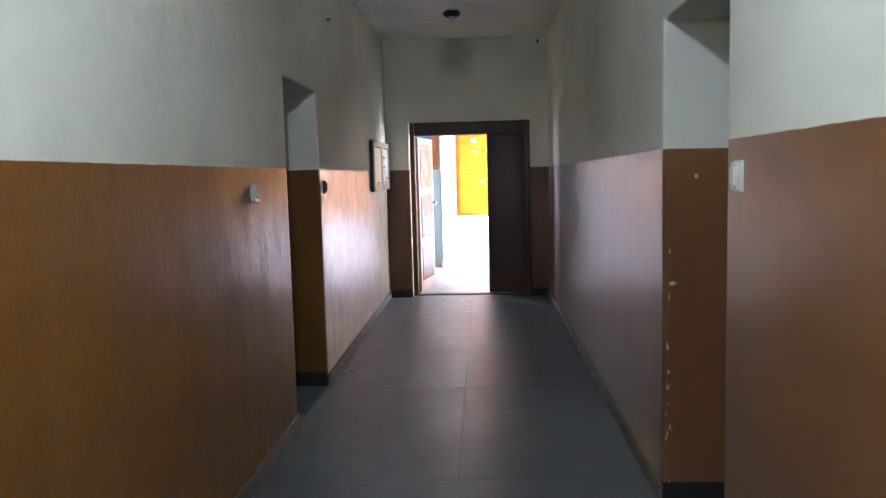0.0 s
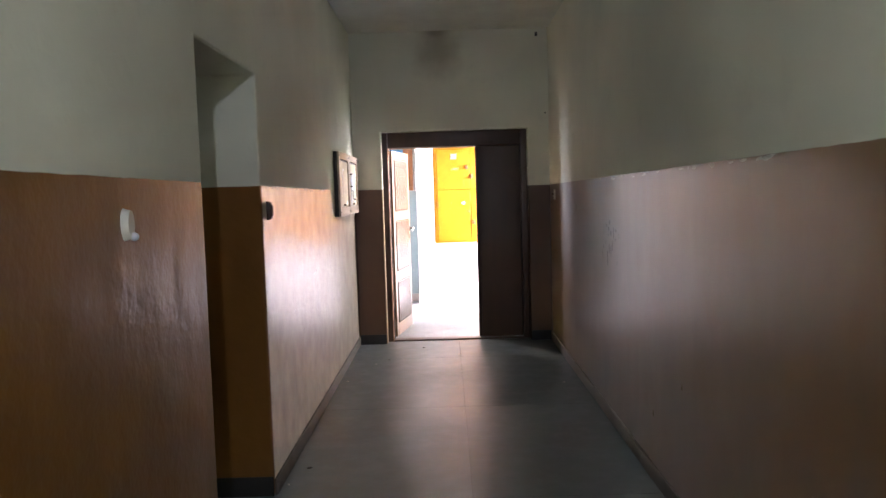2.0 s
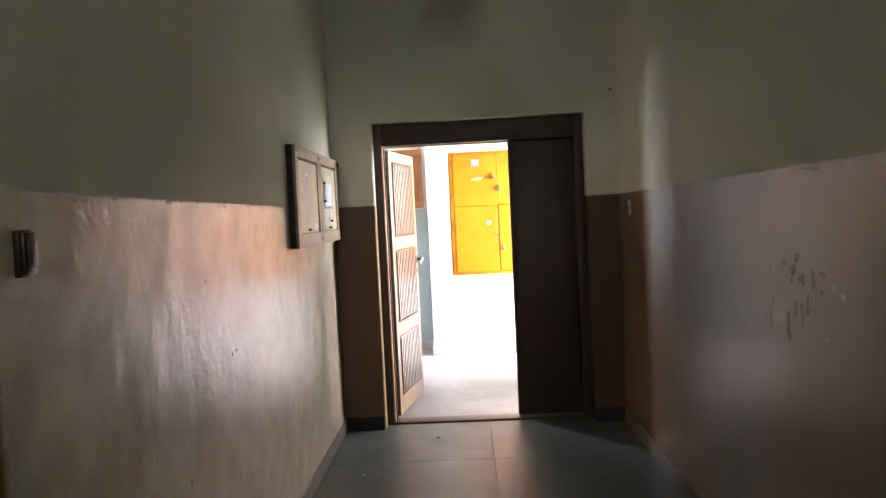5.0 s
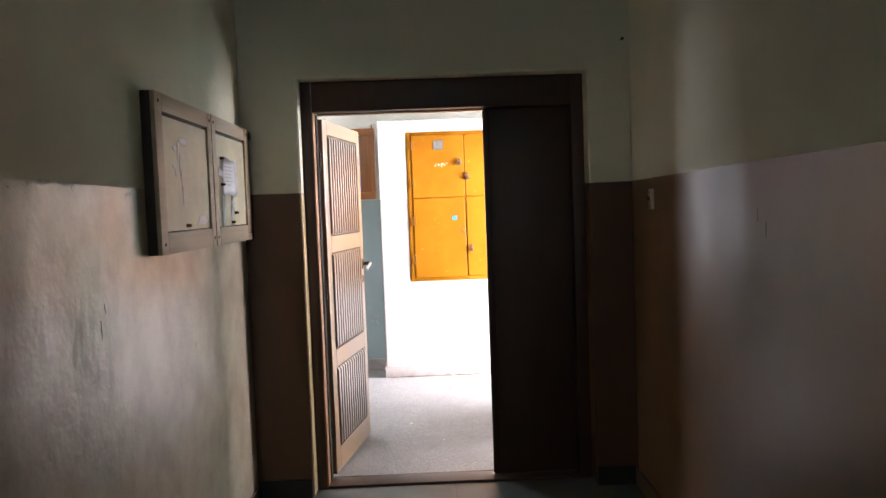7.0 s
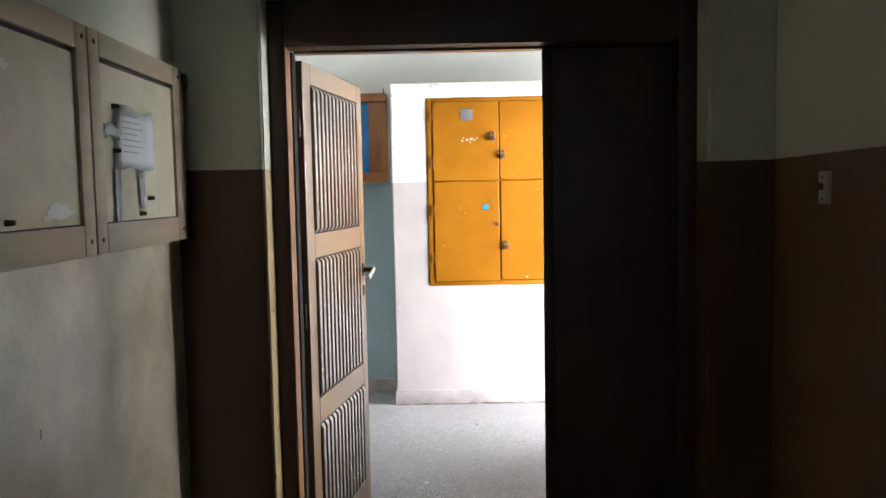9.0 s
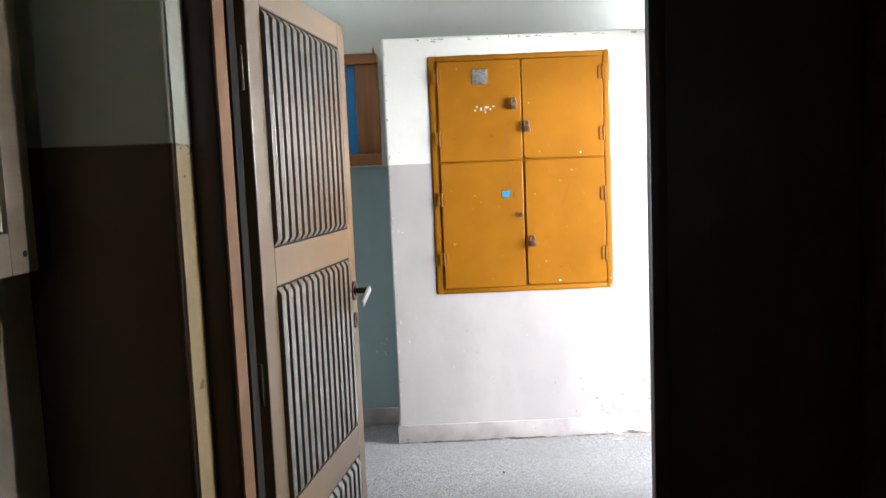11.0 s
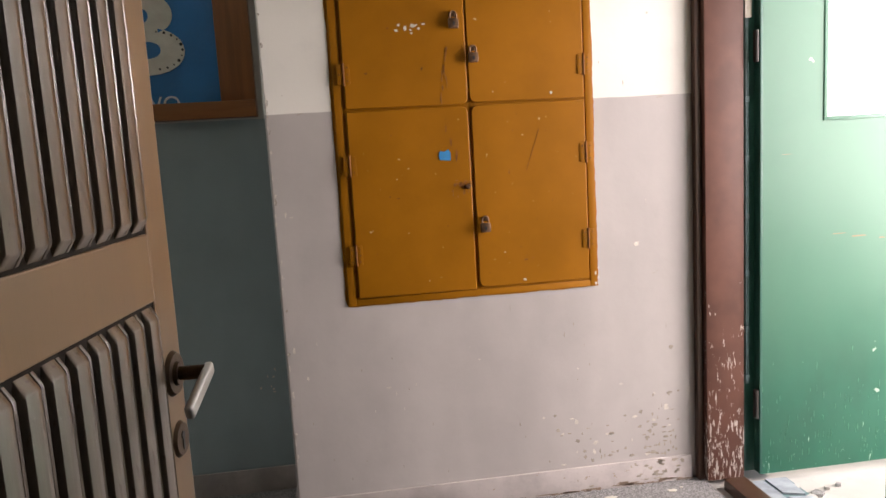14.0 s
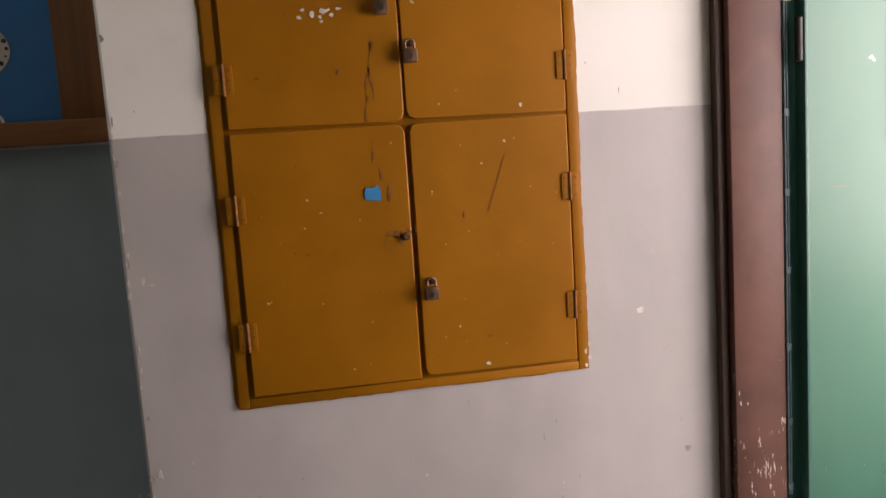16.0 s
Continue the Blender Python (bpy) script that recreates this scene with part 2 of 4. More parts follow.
M_HALL = dado_paint("white_and_grey_oil", (0.78, 0.76, 0.70), (0.45, 0.43, 0.415), 1.588, 0.0, 0, 0.42, (0.72, 0.69, 0.64), 0.25, rough_wall=0.16, grit=0.16)
M_HALLB = dado_paint("white_and_bluegrey_oil", (0.66, 0.68, 0.65), (0.305, 0.395, 0.415), 1.59, 0.0, 0, 0.42, (0.62, 0.64, 0.62), 0.0, rough_wall=0.13)
M_CASING = dado_paint("casing_white_and_grey_oil", (0.78, 0.76, 0.70), (0.47, 0.437, 0.415), 1.588, 0.0, 0, 0.42, (0.40, 0.35, 0.29), 0.05, rough_wall=0.20, grit=0.2)
M_CEIL = plain_paint("limewash_ceiling", (0.75, 0.75, 0.70), 0.85, 0.3, 0.08, 1.2)
M_FLOOR = lino("trodden_lino")
M_SEAM = plain_paint("floor_seam", (0.10, 0.115, 0.11), 0.6)
M_TERRAZZO = terrazzo("terrazzo")
M_BASE = plain_paint("baseboard_grey_oil", (0.17, 0.14, 0.11), 0.4, 0.3, 0.25, 4.0, chips=(0.42, 0.40, 0.36), chip_at=0.70)
M_BASE_DARK = plain_paint("baseboard_black_oil", (0.014, 0.012, 0.010), 0.62, 0.3, 0.25)
M_BASE_HALL = plain_paint("baseboard_pale_oil", (0.43, 0.39, 0.37), 0.5, 0.3, 0.2, 5.0, chips=(0.33, 0.26, 0.18), chip_at=0.66)
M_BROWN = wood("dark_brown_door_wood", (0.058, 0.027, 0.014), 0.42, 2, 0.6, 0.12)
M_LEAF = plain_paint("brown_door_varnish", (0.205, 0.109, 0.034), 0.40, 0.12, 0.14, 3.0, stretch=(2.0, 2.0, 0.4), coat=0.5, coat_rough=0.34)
M_JAMB_LIT = plain_paint("jamb_lit_varnish", (0.27, 0.118, 0.040), 0.55, 0.15, 0.2, 4.0, stretch=(2.0, 2.0, 0.4))
M_RIB = plain_paint("grimy_rib_varnish", (0.128, 0.098, 0.066), 0.40, 0.3, 0.35, 9.0, coat=1.0, coat_rough=0.24, chips=(0.07, 0.045, 0.025), chip_at=0.64, stretch=(1.5, 1.5, 0.35))
# near-black that stands for shade between the ribs and beside the hinges
M_GAP_SHADE = plain_paint("gap_shade", (0.018, 0.013, 0.009), 0.95)
M_OCHRE = ochre_steel("ochre_steel")
M_STEEL = plain_paint("rusty_steel", (0.17, 0.10, 0.06), 0.5, 0.3, 0.35, 30.0, 0.8)
M_ALU = plain_paint("pale_aluminium", (0.62, 0.61, 0.58), 0.35, 0.2, 0.1, 20.0, 0.6)
M_BRONZE = plain_paint("dark_bronze", (0.10, 0.065, 0.04), 0.4, 0.3, 0.3, 25.0, 0.7)
M_BOARD = plain_paint("cream_board", (0.72, 0.66, 0.47), 0.45, 0.3, 0.12, 4.0, chips=(0.72, 0.70, 0.64), chip_at=0.72)
M_BOARD_FRAME = wood("pale_board_frame", (0.56, 0.43, 0.29), 0.45, 1, 0.7, 0.15)
M_BOARD_SIDE = wood("dark_board_side", (0.05, 0.035, 0.025), 0.5)
M_PAPER = plain_paint("paper", (0.82, 0.85, 0.90), 0.5, 0.2, 0.05)
M_GLUED = plain_paint("glued_paper_remains", (0.88, 0.88, 0.85), 0.42, 0.05, 0.05, 20.0)
M_INK = plain_paint("faded_ink", (0.50, 0.52, 0.57), 0.6)
M_PLASTIC = plain_paint("aged_plastic", (0.62, 0.60, 0.52), 0.4, 0.1, 0.08, 12.0)
M_BAKELITE = plain_paint("brown_bakelite", (0.055, 0.022, 0.012), 0.35, 0.1, 0.1, 12.0)
M_BLACK = plain_paint("black_iron", (0.02, 0.02, 0.02), 0.4)
M_FRAME_WOOD = wood("sign_frame_wood", (0.27, 0.105, 0.032), 0.36, 0, 0.8, 0.3)
M_BLUE = plain_paint("blue_enamel", (0.010, 0.17, 0.46), 0.32, 0.1, 0.06, 6.0, chips=(0.55, 0.58, 0.6), chip_at=0.71)
M_WHITE_LETTER = plain_paint("white_letter", (0.62, 0.62, 0.55), 0.45, 0.2, 0.1, 12.0)
M_POST = worn_post("flaked_brown_post", (0.105, 0.044, 0.030), (0.52, 0.46, 0.41), 1.35)
M_GREEN = green_paint("green_door_paint")
M_GREEN_EDGE = plain_paint("green_edge_paint", (0.02, 0.10, 0.075), 0.4)
M_GAP = plain_paint("bluish_plastic_strip", (0.10, 0.17, 0.18), 0.4, 0.2, 0.3, 20.0)
M_GLASS = glass("window_glass")
M_CLOTH = plain_paint("pale_cloth", (0.62, 0.58, 0.50), 0.9, 0.6, 0.15, 15.0)
M_STICKER = plain_paint("blue_sticker", (0.02, 0.20, 0.42), 0.5)
# pale concrete step with the door's blue shadow put into its colour
M_STEP_SHADE = plain_paint("blue_shaded_step", (0.26, 0.30, 0.33), 0.7, 0.4, 0.3, 8.0)
M_YARD = plain_paint("yard_concrete", (0.42, 0.41, 0.38), 0.85, 0.4, 0.15, 1.5)
M_SKY_GLOW = glow_sheet("sky_glow")
M_TIN = plain_paint("tin_label", (0.20, 0.20, 0.20), 0.35, 0.3, 0.5, 60.0, 0.6, chips=(0.65, 0.66, 0.66), chip_at=0.55)
M_SMEAR = plain_paint("rust_smear", (0.19, 0.066, 0.006), 0.8, 0.3, 0.4, 40.0)
M_RUST = plain_paint("thin_rust", (0.225, 0.080, 0.004), 0.5, 0.2, 0.3, 60.0)
M_PALE = plain_paint("pale_ochre_speck", (0.42, 0.26, 0.07), 0.6)
M_FADED = plain_paint("scraped_green", (0.09, 0.235, 0.16), 0.7, 0.2, 0.2, 40.0)
M_DIRT = plain_paint("bare_dirty_plaster", (0.37, 0.325, 0.27), 0.85, 0.4, 0.25, 40.0)
M_GRIME = plain_paint("brown_grime", (0.25, 0.185, 0.135), 0.9, 0.4, 0.3, 30.0)
M_GOUGE = plain_paint("grimy_gouge", (0.14, 0.10, 0.068), 0.34, 0.5, 0.3, 40.0)
M_RUBBED = plain_paint("rubbed_brown", (0.20, 0.15, 0.085), 0.7)
M_CHIP = plain_paint("bare_plaster", (0.62, 0.58, 0.51), 0.85, 0.5, 0.15, 40.0)
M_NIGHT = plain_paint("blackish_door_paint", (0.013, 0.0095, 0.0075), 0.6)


# ---- mesh helpers ----
def box(bm, x0, x1, y0, y1, z0, z1, bevel=0.0, segments=2):
    made = bmesh.ops.create_cube(bm, size=1.0, matrix=Matrix.LocRotScale(
        ((x0 + x1) / 2, (y0 + y1) / 2, (z0 + z1) / 2), None, (x1 - x0, y1 - y0, z1 - z0)))
    if bevel:
        edges = {e for v in made["verts"] for e in v.link_edges}
        bmesh.ops.bevel(bm, geom=list(edges), offset=bevel, segments=segments, affect="EDGES", profile=0.6)
    return bm


def boxed(*spec, bevel=0.0, segments=2):
    return box(bmesh.new(), *spec, bevel=bevel, segments=segments)


def tube(bm, a, b, r0, r1=None, n=12):
    a, b = Vector(a), Vector(b)
    m = Matrix.Translation((a + b) / 2) @ (b - a).to_track_quat("Z", "Y").to_matrix().to_4x4()
    bmesh.ops.create_cone(bm, cap_ends=True, segments=n, radius1=r0, radius2=r0 if r1 is None else r1, depth=(b - a).length, matrix=m)
    return bm


def prism(points, lift):
    """A flat outline, pushed through by lift, as one solid."""
    bm = bmesh.new()
    lift = Vector(lift)
    low = [bm.verts.new(p) for p in points]
    high = [bm.verts.new(Vector(p) + lift) for p in points]
    bm.faces.new(low)
    bm.faces.new(high[::-1])
    for i in range(len(low)):
        j = (i + 1) % len(low)
        bm.faces.new((low[j], low[i], high[i], high[j]))
    bmesh.ops.recalc_face_normals(bm, faces=bm.faces)
    return bm


def part(name, bm, mat, parent=None, label="", smooth=True, sharp=40):
    """Links a bmesh as one mesh object, under a thing where one is given."""
    me = bpy.data.meshes.new(name)
    if smooth:
        for f in bm.faces:
            f.smooth = True
        for e in bm.edges:
            if len(e.link_faces) == 2 and e.calc_face_angle(0) > radians(sharp):
                e.smooth = False
    bm.to_mesh(me)
    bm.free()
    me.materials.append(mat)
    ob = new(name, me)
    ob.parent = parent
    if label:
        ob["label"] = label
    return ob


def thing(name, m, label, category, group="", kind=""):
    ob = new(name)
    ob.empty_display_size = 0.1
    ob.matrix_world = m
    return tagged(ob, label, category, group, kind)


def structure(name, bm, mat, label, category="", soft=0.0):
    ob = tagged(part(name, bm, mat, None), label, category or name.split("_")[0], "", "structure")
    if soft:
        mod = ob.modifiers.new("worn_edges", "BEVEL")
        mod.width, mod.segments, mod.limit_method, mod.angle_limit = soft, 3, "ANGLE", radians(50)
    return ob


# ---- the corridor ----
LX, RX, END, CEIL, BACK = -0.975, 1.035, 10.0, 3.19, -3.0
LN, RN = (5.075, 6.014, 2.18), (3.03, 3.945, 2.23)  # door recesses: start, end, height
DEPTH = 0.62

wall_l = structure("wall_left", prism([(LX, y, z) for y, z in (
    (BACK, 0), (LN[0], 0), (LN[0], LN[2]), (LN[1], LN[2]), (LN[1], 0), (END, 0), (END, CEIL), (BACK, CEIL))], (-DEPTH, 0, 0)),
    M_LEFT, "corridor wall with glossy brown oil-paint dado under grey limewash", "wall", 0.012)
wall_r = structure("wall_right", prism([(RX, y, z) for y, z in (
    (BACK, 0), (RN[0], 0), (RN[0], RN[2]), (RN[1], RN[2]), (RN[1], 0), (END, 0), (END, CEIL), (BACK, CEIL))], (DEPTH, 0, 0)),
    M_RIGHT, "corridor wall with worn brown oil-paint dado under limewash", "wall", 0.012)
DX0, DX1, DTOP = -0.687, 0.815, 2.188
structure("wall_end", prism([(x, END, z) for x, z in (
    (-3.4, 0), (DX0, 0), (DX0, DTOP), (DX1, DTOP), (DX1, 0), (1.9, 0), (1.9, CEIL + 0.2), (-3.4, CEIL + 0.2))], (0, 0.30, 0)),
    M_END, "end wall of the corridor, its brown dado darkened with painted shade round the double door", "wall", 0.01)
# thin strip that makes the reveal lighter, as daylight strikes it
structure("trim_1", boxed(DX0, DX0 + 0.004, END + 0.010, 10.112, 0.0, DTOP - 0.002), M_REVEAL, "worn ochre-beige reveal of the double door, daylight put into its colour", "trim")
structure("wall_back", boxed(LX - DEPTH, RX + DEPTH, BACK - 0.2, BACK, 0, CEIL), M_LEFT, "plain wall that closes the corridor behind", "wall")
structure("ceiling", boxed(LX - DEPTH, RX + DEPTH, BACK - 0.2, END, CEIL, CEIL + 0.2), M_CEIL, "grey limewashed corridor ceiling", "ceiling")
floor = structure("floor", boxed(LX - DEPTH, RX + DEPTH, BACK - 0.2, 10.30, -0.2, -0.012), M_SEAM, "dark grey-green trodden corridor floor in wide sheets", "floor")


def skirting(name, x0, x1, y0, y1, h, mat, label):
    structure(name, boxed(x0, x1, y0, y1, -0.01, h, bevel=0.004), mat, label, "baseboard")


skirting("baseboard_1", LX, LX + 0.014, BACK, LN[0] - 0.002, 0.085, M_BASE, "narrow scuffed grey-brown baseboard")
skirting("baseboard_2", LX, LX + 0.014, LN[1] + 0.002, END, 0.085, M_BASE, "narrow scuffed grey-brown baseboard")
skirting("baseboard_3", RX - 0.014, RX, BACK, RN[0] - 0.002, 0.085, M_BASE, "narrow scuffed grey-brown baseboard")
skirting("baseboard_4", RX - 0.014, RX, RN[1] + 0.002, END, 0.085, M_BASE, "narrow scuffed grey-brown baseboard")
skirting("baseboard_5", LX + 0.014, DX0 - 0.004, END - 0.014, END, 0.10, M_BASE_DARK, "black-painted baseboard beside the double door")
skirting("baseboard_6", DX1 + 0.004, RX - 0.014, END - 0.014, END, 0.10, M_BASE_DARK, "black-painted baseboard beside the double door")
skirting("baseboard_7", LX - 0.32, LX - 0.002, LN[1] - 0.014, LN[1] + 0.001, 0.10, M_BASE_DARK, "black-painted baseboard in the door recess")
skirting("baseboard_8", RX + 0.002, RX + 0.30, RN[1] - 0.014, RN[1] + 0.001, 0.10, M_BASE_DARK, "black-painted baseboard in the door recess")


def flush_door(name, side, x, y0, y1, h, label):
    """A dark flush door with its frame, at the back of a recess. side: the way out of the wall."""
    ob = thing(name, pose(x, y0, 0), label, "door", kind="structure")
    w = y1 - y0
    for a, b in ((0.0, 0.06), (w - 0.06, w)):
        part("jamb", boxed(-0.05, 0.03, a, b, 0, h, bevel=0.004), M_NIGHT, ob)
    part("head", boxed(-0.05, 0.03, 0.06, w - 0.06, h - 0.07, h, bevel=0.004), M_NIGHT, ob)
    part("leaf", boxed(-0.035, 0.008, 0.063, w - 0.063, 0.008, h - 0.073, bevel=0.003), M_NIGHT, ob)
    if side < 0:
        ob.matrix_world = pose(x, y1, 0, 0, 0, 180)
    return ob


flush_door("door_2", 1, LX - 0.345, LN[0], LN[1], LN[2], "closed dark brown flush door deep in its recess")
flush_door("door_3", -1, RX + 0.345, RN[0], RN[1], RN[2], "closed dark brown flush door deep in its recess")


def ceiling_lamp(name, x, y, label):
    ob = thing(name, pose(x, y, CEIL), label, "ceiling lamp")
    bm = tube(bmesh.new(), (0, 0, -0.018), (0, 0, 0.0), 0.075, 0.085, 28)
    part("base", bm, M_PLASTIC, ob)
    bm = bmesh.new()
    for r0, r1, za, zb in ((0.094, 0.078, -0.046, -0.018), (0.06, 0.094, -0.075, -0.046)):
        tube(bm, (0, 0, za), (0, 0, zb), r0, r1, 28)
    part("ring", bm, M_BLACK, ob, "black holder ring")
    bm = bmesh.new()
    bmesh.ops.create_uvsphere(bm, u_segments=16, v_segments=8, radius=0.035, matrix=Matrix.Translation((0, 0, -0.088)))
    part("bulb", bm, M_PLASTIC, ob)
    return ob


ceiling_lamp("ceiling_lamp", -0.055, 8.29, "unlit round ceiling lamp with black holder ring")
ceiling_lamp("ceiling_lamp", 0.05, 0.62, "round ceiling lamp with black holder ring, burning")

# ---- the double door ----
door = thing("door_1", pose(0, 0, 0), "brown wooden double door with one leaf standing open", "door", kind="structure")
FY0, FY1 = 10.115, 10.20
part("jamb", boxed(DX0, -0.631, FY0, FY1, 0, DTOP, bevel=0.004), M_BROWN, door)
# the jamb's daylit inner face, put in as a thin lighter board
part("jamb_lit_face", boxed(-0.6305, -0.624, FY0 + 0.003, 10.206, 0, 2.03, bevel=0.002), M_JAMB_LIT, door, "inner face of the jamb, coloured lighter as if lit")
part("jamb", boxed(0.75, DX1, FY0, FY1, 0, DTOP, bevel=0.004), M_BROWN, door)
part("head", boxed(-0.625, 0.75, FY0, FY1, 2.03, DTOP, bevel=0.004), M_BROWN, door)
# black block added to fill the hinge gap with shade
part("rebate", boxed(-0.686, -0.618, 10.2065, 10.268, 0, 2.03, bevel=0.002), M_GAP_SHADE, door)
part("rebate", boxed(-0.612, 0.286, FY1, 10.245, 2.022, 2.06, bevel=0.003), M_LEAF, door)
part("threshold", boxed(-0.68, 0.81, 10.12, 10.26, -0.012, 0.012, bevel=0.004), M_BROWN, door, "worn dark wooden threshold")
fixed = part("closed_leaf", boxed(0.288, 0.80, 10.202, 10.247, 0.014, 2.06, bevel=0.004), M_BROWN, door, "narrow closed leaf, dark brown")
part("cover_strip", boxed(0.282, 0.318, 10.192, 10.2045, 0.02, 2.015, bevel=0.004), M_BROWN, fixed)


def rib_mesh(length):
    """One rounded rib with a thin bead along its side and hipped ends, along z, standing out to +x."""
    bm = bmesh.new()
    rings = []
    for z, k in ((0.0, 0.0), (0.014, 0.88), (0.018, 1.0), (length - 0.018, 1.0), (length - 0.014, 0.88), (length, 0.0)):
        rings.append([bm.verts.new((0.013 * k * h, y * (0.8 + 0.2 * k), z)) for y, h in (
            (-0.0232, 0.0), (-0.0222, 0.78), (-0.0205, 0.97), (-0.0140, 1.0), (-0.0020, 0.97), (0.0060, 0.94), (0.0085, 0.80), (0.0098, 0.20),
            (0.0120, 0.20), (0.0130, 0.66), (0.0160, 0.76), (0.0190, 0.64), (0.0202, 0.0))])
    for a, b in zip(rings, rings[1:]):
        for i in range(12):
            bm.faces.new((a[i], a[i + 1], b[i + 1], b[i]))
    bmesh.ops.recalc_face_normals(bm, faces=bm.faces)
    return bm


LEAF_W = 0.838
swing = part("open_leaf", bmesh.new(), M_LEAF, door, "open leaf with three ribbed panels")
PANELS = ((0.15, 0.612), (0.712, 1.268), (1.362, 1.935))
bm = bmesh.new()
# stiles and rails round the three panel openings, local y along the leaf, +x the ribbed face
for spec in ((0.048, 0.135, 0.02, 2.012), (0.767, LEAF_W, 0.02, 2.012)):
    box(bm, -0.042, 0.0, *spec, bevel=0.004)
zs = [0.02, *[z for p in PANELS for z in p], 2.012]
for a, b in zip(zs[::2], zs[1::2]):
    box(bm, -0.042, 0.0, 0.134, 0.768, a, b, bevel=0.003)
bm.to_mesh(swing.data)
bm.free()
swing.matrix_world = pose(-0.605, 10.235, 0, 0, 0, math.degrees(math.atan2(-0.15, 0.88)))
for z0, z1 in PANELS:
    # backing coloured as the shadow in the grooves
    part("panel", boxed(-0.034, -0.0025, 0.1345, 0.769, z0 - 0.001, z1 + 0.001), M_GAP_SHADE, swing)
N_RIB = 13
for z0, z1 in PANELS:
    shared = None
    for i in range(N_RIB):
        y = 0.135 + (i + 0.5) * 0.632 / N_RIB
        if shared is None:
            rib = part("rib", rib_mesh(z1 - z0 - 0.008), M_RIB, swing)
            shared = rib.data
        else:
            rib = new("rib", shared)
            rib.parent = swing
        rib.matrix_local = pose(-0.003, y, z0 + 0.004)
for z in (0.28, 1.05, 1.78):
    part("hinge", tube(bmesh.new(), (-0.016, 0.041, z - 0.05), (-0.016, 0.041, z + 0.05), 0.006), M_BRONZE, swing)
HY, HZ = 0.802, 1.155
bm = tube(bmesh.new(), (0.0, HY, HZ), (0.006, HY, HZ), 0.033, 0.029, 24)
tube(bm, (0.006, HY, HZ), (0.011, HY, HZ), 0.018, 0.016, 20)
part("handle_rose", bm, M_BRONZE, swing)
bm = tube(bmesh.new(), (0.0, HY, HZ - 0.098), (0.005, HY, HZ - 0.098), 0.027, 0.023, 24)
part("keyhole_plate", bm, M_BRONZE, swing)
bm = tube(bmesh.new(), (0.004, HY, HZ - 0.092), (0.0062, HY, HZ - 0.092), 0.006, n=12)
box(bm, 0.004, 0.0062, HY - 0.003, HY + 0.003, HZ - 0.113, HZ - 0.094)
part("keyhole", bm, M_BLACK, swing)
part("handle_neck", tube(bmesh.new(), (0.009, HY, HZ), (0.048, HY, HZ + 0.001), 0.0105), M_BRONZE, swing)
bm = boxed(-0.006, 0.006, -0.094, 0.012, -0.010, 0.010, bevel=0.005, segments=3)
bmesh.ops.transform(bm, verts=bm.verts, matrix=pose(0.051, HY, HZ + 0.001, 20, 0, 0))
part("handle", bm, M_ALU, swing, "pale aluminium lever, sagging")

# ---- the entrance hall ----
HW, AW, HL, HR, HCEIL = 12.80, 13.16, -3.1, 1.177, 2.95  # casing face, alcove wall, left end, right wall, ceiling
structure("floor_hall", boxed(HL - 0.3, 1.22, 10.30, AW + 0.3, -0.2, 0.0), M_TERRAZZO, "speckled grey terrazzo hall floor, dusty and worn", "floor")
hall_far = structure("wall_hall_far", prism([(x, AW, z) for x, z in (
    (HL - 0.3, 0), (-2.25, 0), (-2.25, 2.1), (-1.69, 2.1), (-1.69, 0), (1.6, 0), (1.6, HCEIL), (HL - 0.3, HCEIL))], (0, 0.25, 0)),
    M_HALLB, "hall wall, white over a blue-grey oil-paint dado", "wall")
structure("wall_hall_sill", boxed(-2.25, -1.69, AW, AW + 0.25, 0, 0.88), M_HALLB, "wall under the narrow hall window", "wall")
casing = structure("wall_casing", boxed(-0.445, HR + 0.045, HW, AW, 0, 2.275), M_CASING, "boxed-out hall wall, white over a pale grey dado", "wall", 0.008)
structure("wall_hall_left", boxed(HL - 0.3, HL, 10.30, AW, 0, HCEIL), M_HALLB, "plain end wall of the hall", "wall")
structure("wall_hall_right", prism([(HR, y, z) for y, z in (
    (10.30, 0), (10.72, 0), (10.72, 2.217), (HW, 2.217), (HW, HCEIL), (10.30, HCEIL))], (0.26, 0, 0)),
    M_HALL, "white wall over the outer doorway", "wall", 0.006)
structure("ceiling_hall", boxed(HL - 0.3, 1.6, 10.30, AW + 0.25, HCEIL, HCEIL + 0.2), M_CEIL, "limewashed hall ceiling", "ceiling")
skirting("baseboard_9", -0.455, HR, HW - 0.012, HW, 0.105, M_BASE_HALL, "pale grey oil-painted baseboard, chipped near the outer door")
skirting("baseboard_10", HL, -0.458, AW - 0.012, AW, 0.105, M_BASE_HALL, "pale blue-grey baseboard in the alcove")
skirting("baseboard_11", -0.457, -0.446, HW + 0.002, AW - 0.013, 0.105, M_BASE_HALL, "pale baseboard on the side of the casing")

# ---- the ochre wall cabinet ----
CX0, CX1, CZ0, CZ1 = -0.193, 0.792, 0.855, 2.165
MX, MZ = 0.309, 1.588
CY = HW + 0.005
cab = thing("wall_cabinet", pose(0, CY, 0), "ochre-painted steel wall cabinet with four locked doors", "cabinet")
bm = prism([(CX0, 0, CZ0), (CX1, 0, CZ0), (CX1, 0, CZ1), (CX0, 0, CZ1)], (0, 0.10, 0))
bmesh.ops.translate(bm, verts=bm.verts, vec=(0, -0.006, 0))
part("body", bm, M_OCHRE, cab)
